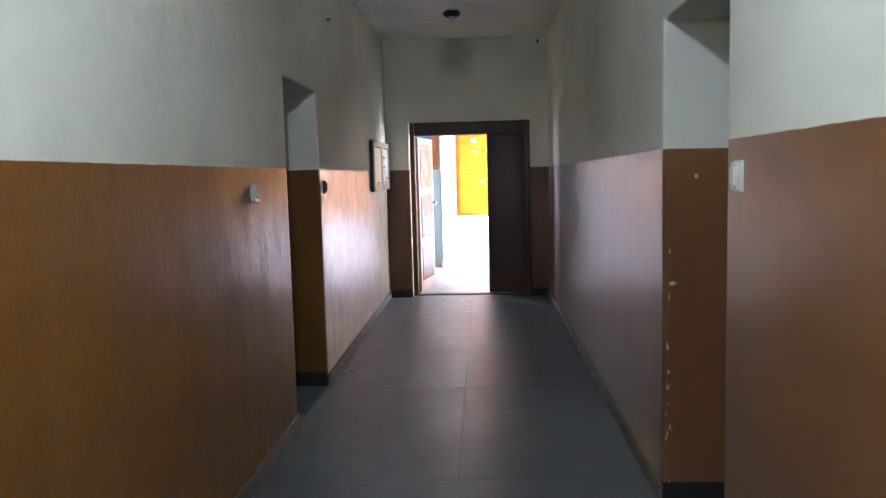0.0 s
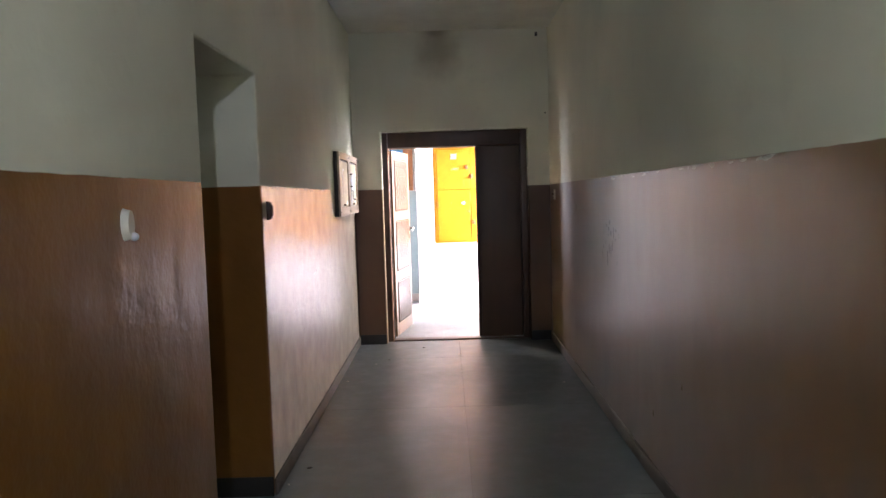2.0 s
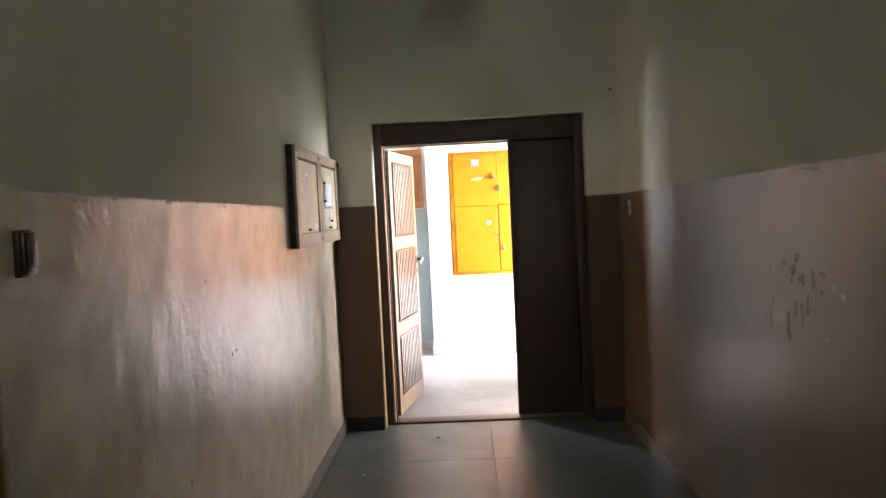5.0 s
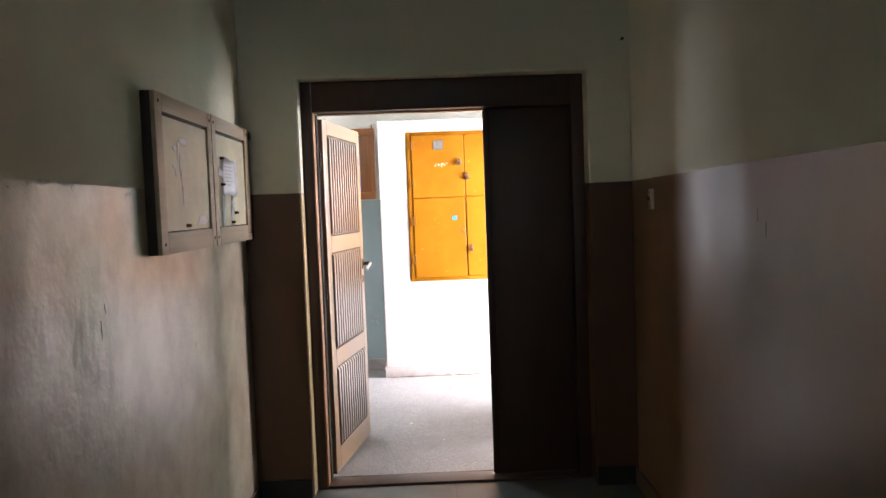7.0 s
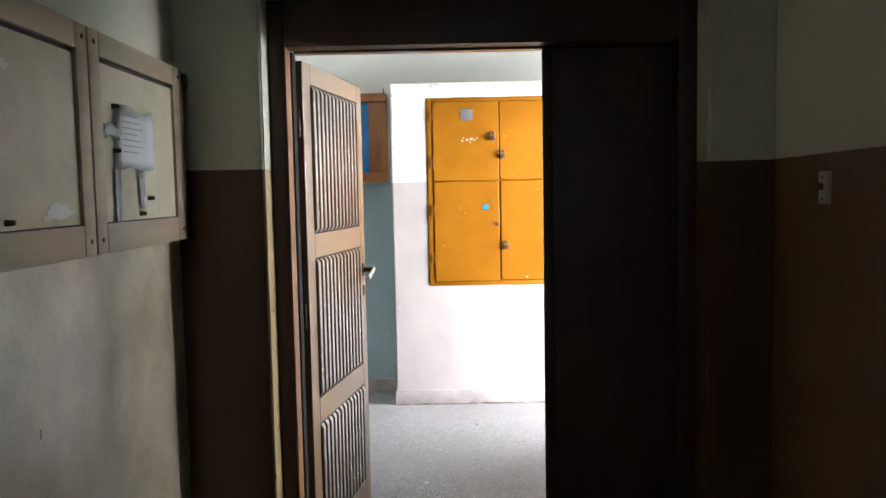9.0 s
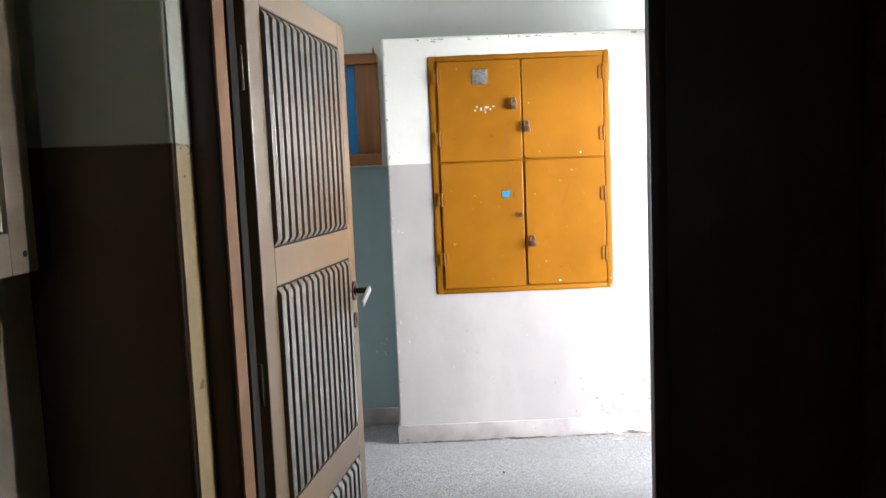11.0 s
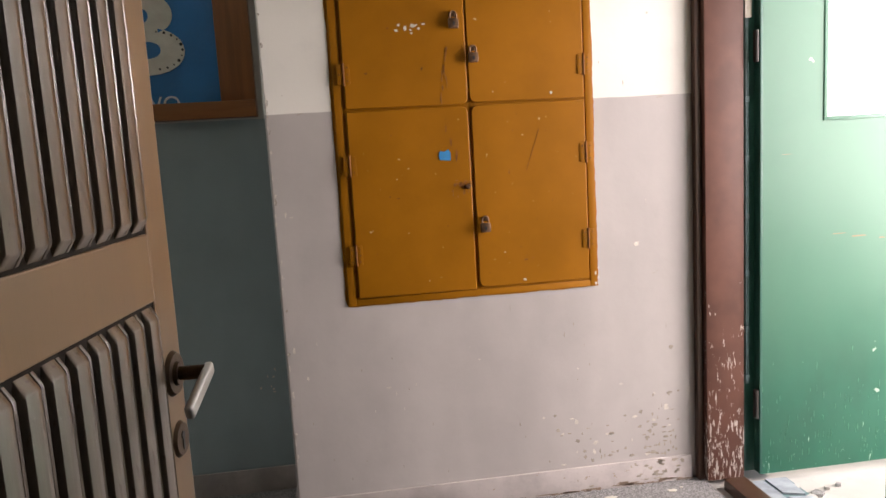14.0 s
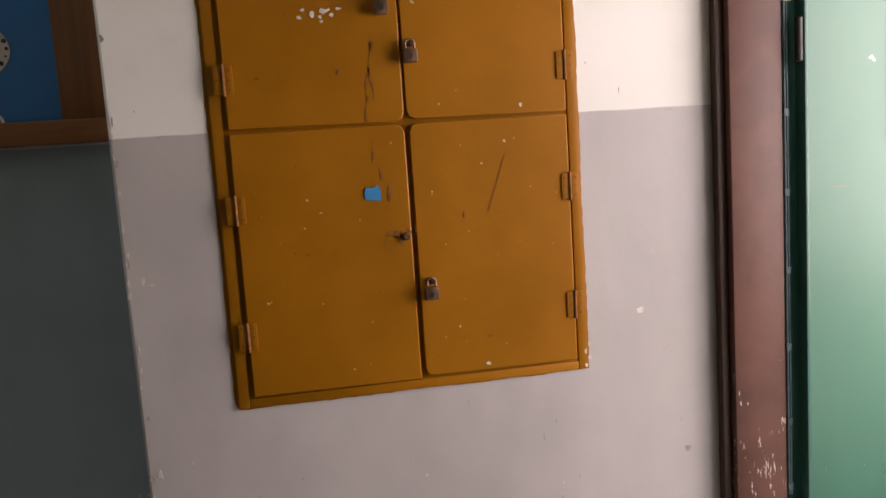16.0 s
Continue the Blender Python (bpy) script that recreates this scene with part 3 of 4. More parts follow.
for x0, x1, z0, z1 in ((CX0, CX0 + 0.03, CZ0, CZ1), (CX1 - 0.03, CX1, CZ0, CZ1), (CX0 + 0.03, CX1 - 0.03, CZ0, CZ0 + 0.026), (CX0 + 0.03, CX1 - 0.03, CZ1 - 0.026, CZ1)):
    part("frame_rail", boxed(x0, x1, -0.012, -0.003, z0, z1, bevel=0.003), M_OCHRE, cab)

rng = random.Random(44)
ring = []
for (ax, az), (bx, bz) in zip(((CX0, CZ0), (CX1, CZ0), (CX1, CZ1), (CX0, CZ1)), ((CX1, CZ0), (CX1, CZ1), (CX0, CZ1), (CX0, CZ0))):
    n = max(2, int(math.hypot(bx - ax, bz - az) / 0.014))
    out = Vector((bz - az, 0, ax - bx)).normalized()
    for i in range(n):
        k = i / n
        reach = 0.003 + 0.004 * noise.noise(Vector((ax + 7 * k, az, 3.0))) + rng.uniform(-0.0012, 0.0016)
        reach += 0.006 if ax == bx == CX0 else 0.0
        ring.append(Vector((ax + (bx - ax) * k, -0.0062, az + (bz - az) * k)) + out * max(reach, 0.001))
part("brushed_edge", prism(ring, (0, 0.004, 0)), M_OCHRE, cab, "ochre paint brushed unevenly onto the plaster", smooth=False)


def cabinet_door(x0, x1, z0, z1, corners, hinge_side, name="door"):
    """A sheet-steel door with the named corners cut round."""
    pts, r = [], 0.022
    for cx, cz, sx, sz, key in ((x0, z0, 1, 1, "bl"), (x1, z0, -1, 1, "br"), (x1, z1, -1, -1, "tr"), (x0, z1, 1, -1, "tl")):
        if key in corners:
            pts += [(cx + sx * r, cz), (cx + sx * r * 0.3, cz + sz * r * 0.3), (cx, cz + sz * r)]
        else:
            pts.append((cx, cz))
    # keep the outline in turning order about its middle
    mx, mz = (x0 + x1) / 2, (z0 + z1) / 2
    pts.sort(key=lambda p: math.atan2(p[1] - mz, p[0] - mx))
    bm = prism([(x, -0.019, z) for x, z in pts], (0, 0.012, 0))
    ob = part(name, bm, M_OCHRE, cab)
    mod = ob.modifiers.new("rolled_edge", "BEVEL")
    mod.width, mod.segments, mod.limit_method, mod.angle_limit = 0.003, 2, "ANGLE", radians(60)
    hx = x0 if hinge_side < 0 else x1
    hinges = (1.717, 2.05) if z0 > 1.5 else (1.05, 1.385)
    for z in hinges:
        bm = bmesh.new()
        box(bm, hx - 0.024, hx - 0.004, -0.0225, -0.0185, z - 0.036, z + 0.036, bevel=0.001)
        box(bm, hx + 0.004, hx + 0.024, -0.0225, -0.0185, z - 0.036, z + 0.036, bevel=0.001)
        part("hinge", bm, M_OCHRE, ob)
        bm = tube(bmesh.new(), (hx, -0.0222, z - 0.04), (hx, -0.0222, z + 0.04), 0.0045, n=8)
        for dx in (-0.015, 0.015):
            for dz in (-0.024, 0.0, 0.024):
                tube(bm, (hx + dx, -0.0236, z + dz), (hx + dx, -0.022, z + dz), 0.0034, n=6)
        part("hinge_pin", bm, M_SMEAR, ob, "rusty pin and screws")
    return ob


d_ul = cabinet_door(CX0 + 0.042, MX - 0.004, MZ + 0.003, CZ1 - 0.03, ("br",), -1)
d_ur = cabinet_door(MX + 0.002, CX1 - 0.036, MZ + 0.006, CZ1 - 0.028, ("bl", "tl"), 1)
d_ll = cabinet_door(CX0 + 0.042, MX - 0.006, CZ0 + 0.03, MZ - 0.006, ("tr",), -1)
d_lr = cabinet_door(MX + 0.006, CX1 - 0.036, CZ0 + 0.034, MZ - 0.004, ("tl", "bl"), 1)


def hasp(owner, x, z):
    bm = bmesh.new()
    box(bm, x - 0.006, x + 0.012, -0.028, -0.018, z + 0.012, z + 0.03, bevel=0.002)
    part("hasp", bm, M_STEEL, owner, "rusty steel hasp")


def padlock(x, z, label):
    ob = thing("padlock", pose(x, CY, z), label, "padlock", "padlocks on the cabinet")
    part("lock_body", boxed(-0.019, 0.019, -0.043, -0.025, -0.03, 0.006, bevel=0.005), M_STEEL, ob)
    bm = bmesh.new()
    pts = [Vector((-0.012, -0.034, 0.0))] + [Vector((-0.012 * math.cos(a), -0.034, 0.018 + 0.012 * math.sin(a))) for a in [math.pi * i / 8 for i in range(9)]] + [Vector((0.012, -0.034, 0.0))]
    for a, b in zip(pts, pts[1:]):
        tube(bm, a, b, 0.0035, n=8)
    part("shackle", bm, M_STEEL, ob)
    bm = boxed(-0.004, 0.004, -0.045, -0.0425, -0.02, -0.008)
    part("keyhole", bm, M_BLACK, ob)
    return ob


for owner, x, z, label in ((d_ul, 0.262, 1.895, "small rusty padlock on the cabinet's upper door"),
                           (d_ur, 0.330, 1.77, "small rusty padlock on the cabinet's upper door"),
                           (d_lr, 0.345, 1.135, "small rusty padlock on the cabinet's lower door")):
    hasp(owner, x, z)
    padlock(x, z, label)
bm = tube(bmesh.new(), (0.288, -0.019, 1.283), (0.288, -0.030, 1.283), 0.011, 0.008, 10)
box(bm, 0.278, 0.298, -0.034, -0.029, 1.280, 1.287, bevel=0.001)
part("keyhole_knob", bm, M_STEEL, d_ll)
bm = prism([(0.186, -0.0212, 1.388), (0.226, -0.0212, 1.384), (0.228, -0.0212, 1.412), (0.219, -0.0212, 1.426), (0.205, -0.0212, 1.418), (0.188, -0.0212, 1.421), (0.183, -0.0212, 1.405)], (0, 0.002, 0))
part("sticker", bm, M_STICKER, d_ll, "torn blue sticker")
part("plate", boxed(0.042, 0.125, -0.0225, -0.0188, 2.008, 2.087, bevel=0.001), M_TIN, d_ul, "scratched black and silver label plate")
rng = random.Random(5)
for i in range(9):
    x, z, s = 0.045 + rng.random() * 0.11, 1.855 + rng.random() * 0.035, 0.003 + rng.random() * 0.007
    bm = prism([(x + s * rng.uniform(0.6, 1.6) * math.cos(a), -0.0205, z + s * rng.uniform(0.5, 1.2) * math.sin(a)) for a in (0, 1.1, 2.3, 3.4, 4.6, 5.5)], (0, 0.0015, 0))
    part("tape_scrap", bm, M_CHIP, d_ul)

# ---- the framed sign in the alcove ----
SX0, SX1, SZ0, SZ1 = -1.62, -0.495, 1.597, 2.245
sign = thing("framed_sign", pose(0, 0, 0), "blue enamel sign with a white letter in a brown wooden frame", "sign")
part("panel", boxed(SX0 + 0.02, SX1 - 0.02, AW - 0.022, AW - 0.006, SZ0 + 0.02, SZ1 - 0.02), M_BLUE, sign)
part("frame_rail", boxed(SX0, SX1, AW - 0.085, AW - 0.004, SZ0, SZ0 + 0.066, bevel=0.004), M_FRAME_WOOD, sign)
part("frame_rail", boxed(SX0, SX1, AW - 0.085, AW - 0.004, SZ1 - 0.06, SZ1, bevel=0.004), M_FRAME_WOOD, sign)
M_FRAME_UP = wood("sign_frame_wood_upright", (0.25, 0.095, 0.03), 0.36, 2, 0.8, 0.3)
part("frame_stile", boxed(SX1 - 0.135, SX1 - 0.001, AW - 0.06, AW - 0.005, SZ0 + 0.066, SZ1 - 0.06, bevel=0.004), M_FRAME_UP, sign)
part("frame_stile", boxed(SX0 + 0.001, SX0 + 0.135, AW - 0.06, AW - 0.005, SZ0 + 0.066, SZ1 - 0.06, bevel=0.004), M_FRAME_UP, sign)


def letters(name, body, size, x, y, z, mat, parent, extrude=0.002, bold=0.0):
    curve = bpy.data.curves.new(name, "FONT")
    curve.body, curve.size, curve.extrude, curve.offset = body, size, extrude, bold
    tmp = new(name + "_curve", curve)
    me = bpy.data.meshes.new_from_object(tmp.evaluated_get(bpy.context.evaluated_depsgraph_get()))
    bpy.data.objects.remove(tmp)
    me.materials.clear()
    me.materials.append(mat)
    ob = new(name, me)
    ob.parent = parent
    ob.matrix_local = pose(x, y, z, 90, 0, 0)
    return ob


big = letters("letter", "B", 0.435, -1.085, AW - 0.025, 1.79, M_WHITE_LETTER, sign, 0.003, 0.012)
big.matrix_local = pose(-1.085, AW - 0.025, 1.79, 90, 0, 0) @ Matrix.Diagonal((1.33, 1, 1, 1))
letters("small_lettering", "OSZEWO", 0.086, -1.158, AW - 0.024, 1.636, M_PAPER, sign, 0.001)
rng = random.Random(9)
for i in range(8):
    bm = tube(bmesh.new(), (-1.012, AW - 0.030, 1.82 + i * 0.036), (-1.012, AW - 0.026, 1.82 + i * 0.036), 0.004, n=8)
    part("nail", bm, M_BLACK, sign)
for i in range(11):
    a = -1.5 + i * 0.3
    cx, cz = -0.862 + 0.10 * math.cos(a), 1.872 + 0.072 * math.sin(a)
    bm = tube(bmesh.new(), (cx, AW - 0.030, cz), (cx, AW - 0.026, cz), rng.uniform(0.003, 0.007), n=8)
    part("nail", bm, M_BLACK, sign)
part("frame_knob", tube(bmesh.new(), (SX1 - 0.02, AW - 0.05, SZ1), (SX1 - 0.02, AW - 0.05, SZ1 + 0.035), 0.008, 0.005), M_FRAME_WOOD, sign)


# ---- switches and small wall fittings ----
def rocker(name, m, w, h, label, patch=False, cap=None):
    """A surface switch, back on local y=0, front to -y."""
    ob = thing(name, m, label, "switch")
    part("base", boxed(-w / 2, w / 2, -0.014, 0.0, -h / 2, h / 2, bevel=0.003), M_BLACK if patch else cap or M_PLASTIC, ob)
    part("cover", boxed(-w * 0.45, w * 0.45, -0.024, -0.013, -h * 0.45, h * 0.45, bevel=0.006), cap or M_PLASTIC, ob)
    part("rocker", boxed(-w * 0.3, w * 0.3, -0.031, -0.023, -h * 0.3, h * 0.3, bevel=0.005), cap or M_PLASTIC, ob)
    if patch:
        part("stain", boxed(-w * 0.44, -w * 0.2, -0.0253, -0.0235, h * 0.1, h * 0.43, bevel=0.0005), M_BRONZE, ob, "broken brown corner")
    return ob


def toggle(name, m, label):
    ob = thing(name, m, label, "switch")
    part("base", boxed(-0.024, 0.024, -0.016, 0.0, -0.048, 0.048, bevel=0.004), M_PLASTIC, ob)
    part("lever", boxed(-0.007, 0.007, -0.028, -0.015, -0.006, 0.014, bevel=0.003), M_BRONZE, ob)
    for z in (-0.032, 0.032):
        part("screw", tube(bmesh.new(), (0, -0.018, z), (0, -0.015, z), 0.004, n=8), M_STEEL, ob)
    return ob


rocker("light_switch", pose(-0.967, AW, 1.426), 0.092, 0.092, "cream square light switch on the alcove wall", True)
toggle("light_switch", pose(RX, 9.63, 1.507, 0, 0, -90), "cream toggle switch on the brown dado")
rocker("light_switch", pose(RX, 2.893, 1.545, 0, 0, -90), 0.062, 0.10, "cream light switch beside the door recess")
rocker("light_switch", pose(LX, 6.135, 1.488, 0, 0, 90), 0.05, 0.098, "dark brown bakelite light switch beside the door recess", cap=M_BAKELITE)
bell = thing("bell_push", pose(LX, 4.335, 1.49, 0, 0, 90), "oval cream bell push with a white knob on the dado", "bell push")
bm = tube(bmesh.new(), (0, 0, 0), (0, -0.022, 0), 0.042, 0.036, 24)
bmesh.ops.scale(bm, verts=bm.verts, vec=(0.62, 1, 1.15))
part("plate", bm, M_PLASTIC, bell)
bm = bmesh.new()
bmesh.ops.create_uvsphere(bm, u_segments=14, v_segments=8, radius=0.013, matrix=Matrix.Translation((0.006, -0.026, -0.036)))
part("knob", bm, M_PAPER, bell)
tagged(part("wall_hook", tube(bmesh.new(), (LX, 6.53, 2.79), (LX + 0.03, 6.53, 2.79), 0.009, 0.007), M_STEEL), "short steel stub in the limewashed wall", "hook")
tagged(part("wall_hook", tube(bmesh.new(), (1.0, END, 2.336), (1.0, END - 0.02, 2.336), 0.008), M_BLACK), "small black stub in the limewashed wall", "hook")
tagged(part("junction_box", boxed(0.91, 0.935, END - 0.022, END, 3.105, 3.145, bevel=0.005), M_BLACK), "small dark junction box under the ceiling", "junction box")

# ---- the notice board ----
BY0, BY1, BZ0, BZ1, BX = 8.595, 9.935, 1.378, 1.93, LX + 0.045
board = thing("notice_board", pose(0, 0, 0), "cream wooden notice board with two panels and torn notices", "notice board")
part("back", boxed(LX, BX - 0.012, BY0, BY1, BZ0, BZ1, bevel=0.003), M_BOARD_SIDE, board, "dark sides and back")
MIDY = 9.268
for y0, y1, z0, z1 in ((BY0, BY0 + 0.07, BZ0, BZ1), (MIDY - 0.062, MIDY - 0.003, BZ0, BZ1), (MIDY + 0.003, MIDY + 0.062, BZ0, BZ1), (BY1 - 0.09, BY1, BZ0, BZ1)):
    part("stile", boxed(BX - 0.012, BX + 0.004, y0 + 0.001, y1 - 0.001, z0, z1, bevel=0.003), M_BOARD_FRAME, board)
for y0, y1 in ((BY0 + 0.07, MIDY - 0.062), (MIDY + 0.062, BY1 - 0.09)):
    part("rail", boxed(BX - 0.012, BX + 0.004, y0, y1, BZ0, BZ0 + 0.075, bevel=0.003), M_BOARD_FRAME, board)
    part("rail", boxed(BX - 0.012, BX + 0.004, y0, y1, BZ1 - 0.062, BZ1, bevel=0.003), M_BOARD_FRAME, board)
    part("panel", boxed(BX - 0.010, BX - 0.004, y0 + 0.003, y1 - 0.003, BZ0 + 0.078, BZ1 - 0.074), M_BOARD, board, "cream painted panel")
for y in (BY0 + 0.035, MIDY - 0.03, MIDY + 0.032, BY1 - 0.045):
    for z in (BZ0 + 0.035, BZ1 - 0.03):
        part("screw", tube(bmesh.new(), (BX + 0.003, y, z), (BX + 0.006, y, z), 0.006, n=8), M_BLACK, board)
part("hinge_knob", tube(bmesh.new(), (BX - 0.03, BY1 + 0.012, BZ1 - 0.03), (BX + 0.01, BY1 + 0.012, BZ1 - 0.03), 0.022, 0.02, 14), M_BLACK, board)


def sheet(name, y0, z0, w, h, seed, label, ragged=0.12, curl=0.012):
    """A torn paper on the board: a grid with an uneven outline, curling off the panel."""
    r = random.Random(seed)
    bm, n, rows = bmesh.new(), 6, []
    for j in range(n + 1):
        row = []
        for i in range(n + 1):
            u, v = i / n, j / n
            edge = (i in (0, n)) or (j in (0, n))
            du, dv = (r.uniform(-ragged, ragged) * w * 0.5, r.uniform(-ragged, ragged) * h * 0.5) if edge else (0, 0)
            lift = 0.002 + curl * (abs(u - 0.4) ** 2 + 0.6 * abs(v - 0.3) ** 2) + r.uniform(0, 0.002)
            row.append(bm.verts.new((BX - 0.004 + lift, y0 + u * w + du, z0 + v * h + dv)))
        rows.append(row)
    for a, b in zip(rows, rows[1:]):
        for i in range(n):
            bm.faces.new((a[i], a[i + 1], b[i + 1], b[i]))
    ob = tagged(part(name, bm, M_PAPER, None, smooth=True, sharp=180), label, "notice")
    mod = ob.modifiers.new("thickness", "SOLIDIFY")
    mod.thickness = 0.0006
    return ob


note = sheet("paper_notice", 9.415, 1.59, 0.235, 0.165, 3, "torn white paper notice with lines of small print")
for k in range(7):
    z = 1.735 - k * 0.016
    part("print_line", boxed(BX + 0.0035, BX + 0.0042, 9.45, 9.45 + 0.10 + 0.03 * ((k * 7) % 3) / 2, z, z + 0.003), M_INK, note)
sheet("paper_scrap", 9.395, 1.465, 0.03, 0.13, 8, "torn strip of white paper on the board", 0.5)
sheet("paper_scrap", 9.35, 1.675, 0.08, 0.03, 12, "torn strip of white paper on the board", 0.5)
sheet("paper_scrap", 9.55, 1.50, 0.03, 0.09, 14, "torn strip of white paper on the board", 0.6)
def remnant(y, z, w, h, seed):
    """Thin paper left glued to the panel, with a ragged outline."""
    r = random.Random(seed)
    pts = []
    for i in range(18):
        a, k = 2 * math.pi * i / 18, r.uniform(0.55, 1.1)
        pts.append((BX - 0.0042, y + w * k * math.cos(a), z + h * k * math.sin(a)))
    part("paper_remnant", prism(pts, (0.0012, 0, 0)), M_GLUED, board, smooth=False)


for i, (y, z, w, h) in enumerate(((8.90, 1.782, 0.050, 0.014), (8.84, 1.772, 0.022, 0.010), (8.80, 1.752, 0.022, 0.012), (8.835, 1.735, 0.012, 0.040), (8.855, 1.69, 0.010, 0.040), (8.868, 1.64, 0.005, 0.045), (8.872, 1.58, 0.003, 0.04),
                                   (8.785, 1.685, 0.016, 0.010), (8.80, 1.665, 0.008, 0.016), (9.11, 1.488, 0.066, 0.022), (9.05, 1.474, 0.024, 0.009))):
    remnant(y, z, w, h, 60 + i)
for y, z in ((9.405, 1.755), (9.405, 1.64), (9.556, 1.472), (9.62, 1.515), (8.892, 1.472)):
    tagged(part("pin", tube(bmesh.new(), (BX - 0.004, y, z), (BX + 0.014, y + 0.004, z), 0.007, 0.005, 8), M_STEEL), "dull metal pin in the board", "pin")

# ---- the outer doorway ----
outer = thing("door_4", pose(0, 0, 0), "outer double door, one green leaf standing open", "door", kind="structure")
part("post", boxed(1.222, 1.385, 12.742, HW, 0, 2.15, bevel=0.005), M_POST, outer, "brown post with flaked white paint")
part("post_stop", boxed(1.196, 1.221, 12.766, HW - 0.001, 0, 2.15, bevel=0.003), M_BROWN, outer)
part("head", boxed(1.222, 1.385, 10.80, 12.742, 2.12, 2.215, bevel=0.005), M_POST, outer)
part("post", boxed(1.222, 1.385, 10.722, 10.80, 0, 2.215, bevel=0.005), M_POST, outer)
part("threshold", boxed(1.27, 1.36, 10.80, 12.70, -0.03, 0.028, bevel=0.006), M_BROWN, outer, "worn wooden threshold strip")


def outer_leaf(m, label):
    leaf = part("leaf", bmesh.new(), M_GREEN, outer, label)
    bm = bmesh.new()
    w, wx0, wx1, wz0, wz1, h = 0.90, 0.255, 0.66, 1.452, 1.985, 2.085
    for spec in ((0, wx0, 0.018, h), (wx1, w, 0.018, h)):
        box(bm, spec[0], spec[1], -0.022, 0.022, spec[2], spec[3])
    box(bm, wx0, wx1, -0.022, 0.022, 0.018, wz0)
    box(bm, wx0, wx1, -0.022, 0.022, wz1, h)
    bm.to_mesh(leaf.data)
    bm.free()
    for a, b, c, d in ((wx0, wx1, wz0, wz0 + 0.016), (wx0, wx1, wz1 - 0.016, wz1), (wx0, wx0 + 0.016, wz0 + 0.016, wz1 - 0.016), (wx1 - 0.016, wx1, wz0 + 0.016, wz1 - 0.016)):
        part("bead", boxed(a, b, -0.027, 0.01, c, d, bevel=0.002), M_GREEN, leaf)
    pane = part("pane", boxed(wx0 + 0.016, wx1 - 0.016, -0.002, 0.003, wz0 + 0.016, wz1 - 0.016), M_GLASS, leaf)
    pane.visible_shadow = False
    part("edge_strip", boxed(-0.012, -0.001, -0.024, 0.022, 0.02, 2.08, bevel=0.003), M_GREEN_EDGE, leaf)
    for z in (0.32, 1.75):
        part("hinge", tube(bmesh.new(), (-0.022, -0.012, z - 0.06), (-0.022, -0.012, z + 0.06), 0.011), M_NIGHT, leaf)
    leaf.matrix_world = m
    return leaf


open_outer = outer_leaf(pose(1.447, 12.735, 0, 0, 0, 0), "green leaf with a window, swung out")
outer_leaf(pose(1.325, 10.925, 0, 0, 0, 90), "green leaf with a window, shut")
part("bolt_peg", tube(bmesh.new(), (1.385, 12.75, 2.025), (1.46, 12.69, 2.03), 0.013, 0.013, 12), M_LEAF, outer, "copper-coloured peg")
part("closer_arm", tube(bmesh.new(), (1.25, 12.72, 2.135), (1.56, 12.69, 2.15), 0.010, 0.010, 8), M_LEAF, outer)
part("weather_strip", boxed(1.39, 1.428, 12.765, 12.79, 0.02, 2.1, bevel=0.002), M_GREEN_EDGE, outer)
part("hinge_stile", boxed(1.386, 1.470, 12.792, 12.83, 0.0, 2.15, bevel=0.002), M_GREEN_EDGE, outer)

for x in (1.3965, 1.4045):
    part("cable", boxed(x, x + 0.005, 12.750, 12.756, 0.40, 1.86, bevel=0.0015), M_GAP, outer, "bluish cable in the gap by the post")
for z in (0.415, 0.62, 0.85, 1.08, 1.31, 1.54):
    part("cable_clip", boxed(1.394, 1.4115, 12.7475, 12.758, z, z + 0.022, bevel=0.002), M_GAP, outer)
part("gap_rag", boxed(1.392, 1.420, 12.744, 12.752, 1.86, 2.10, bevel=0.003), M_CLOTH, outer, "pale rag stuffed in the gap")


def lumpy(bm, center, scale, seed, power=0.25):
    made = bmesh.ops.create_icosphere(bm, subdivisions=3, radius=1.0)
    for v in made["verts"]:
        n = noise.noise(v.co * 2.3 + Vector((seed, seed * 2, 0)))
        v.co = Vector(center) + Vector([a * b for a, b in zip(v.co * (1 + power * n), scale)])
    return bm


tagged(part("cloth_bundle", lumpy(bmesh.new(), (1.30, 12.69, 2.178), (0.088, 0.048, 0.036), 4, 0.4), M_CLOTH), "pale crumpled cloth stuffed over the outer door post", "cloth")
rng = random.Random(31)
for i in range(7):
    x, y, s = 1.42 + rng.random() * 0.3, 12.45 + rng.random() * 0.2, 0.008 + rng.random() * 0.018
    bm = prism([(x + s * rng.uniform(0.7, 1.3) * math.cos(a), y + s * rng.uniform(0.7, 1.3) * math.sin(a), -0.02) for a in (0, 1.2, 2.4, 3.6, 4.9)], (0, 0, 0.012))
    tagged(part("rubble_piece", bm, M_YARD if i % 2 else M_TERRAZZO), "broken grey tile piece on the doorstep", "rubble", "rubble on the doorstep")
for i in range(3):
    x, y, s = 0.75 + rng.random() * 0.35, 12.70 + rng.random() * 0.06, 0.008 + rng.random() * 0.02
    bm = prism([(x + s * rng.uniform(0.7, 1.6) * math.cos(a), y + 0.6 * s * math.sin(a), 0.0) for a in (0, 1.2, 2.4, 3.6, 4.9)], (0, 0, 0.003))
    tagged(part("paint_flake", bm, M_PLASTIC), "pale fallen paint flake on the terrazzo", "paint flake", "paint flakes on the floor")



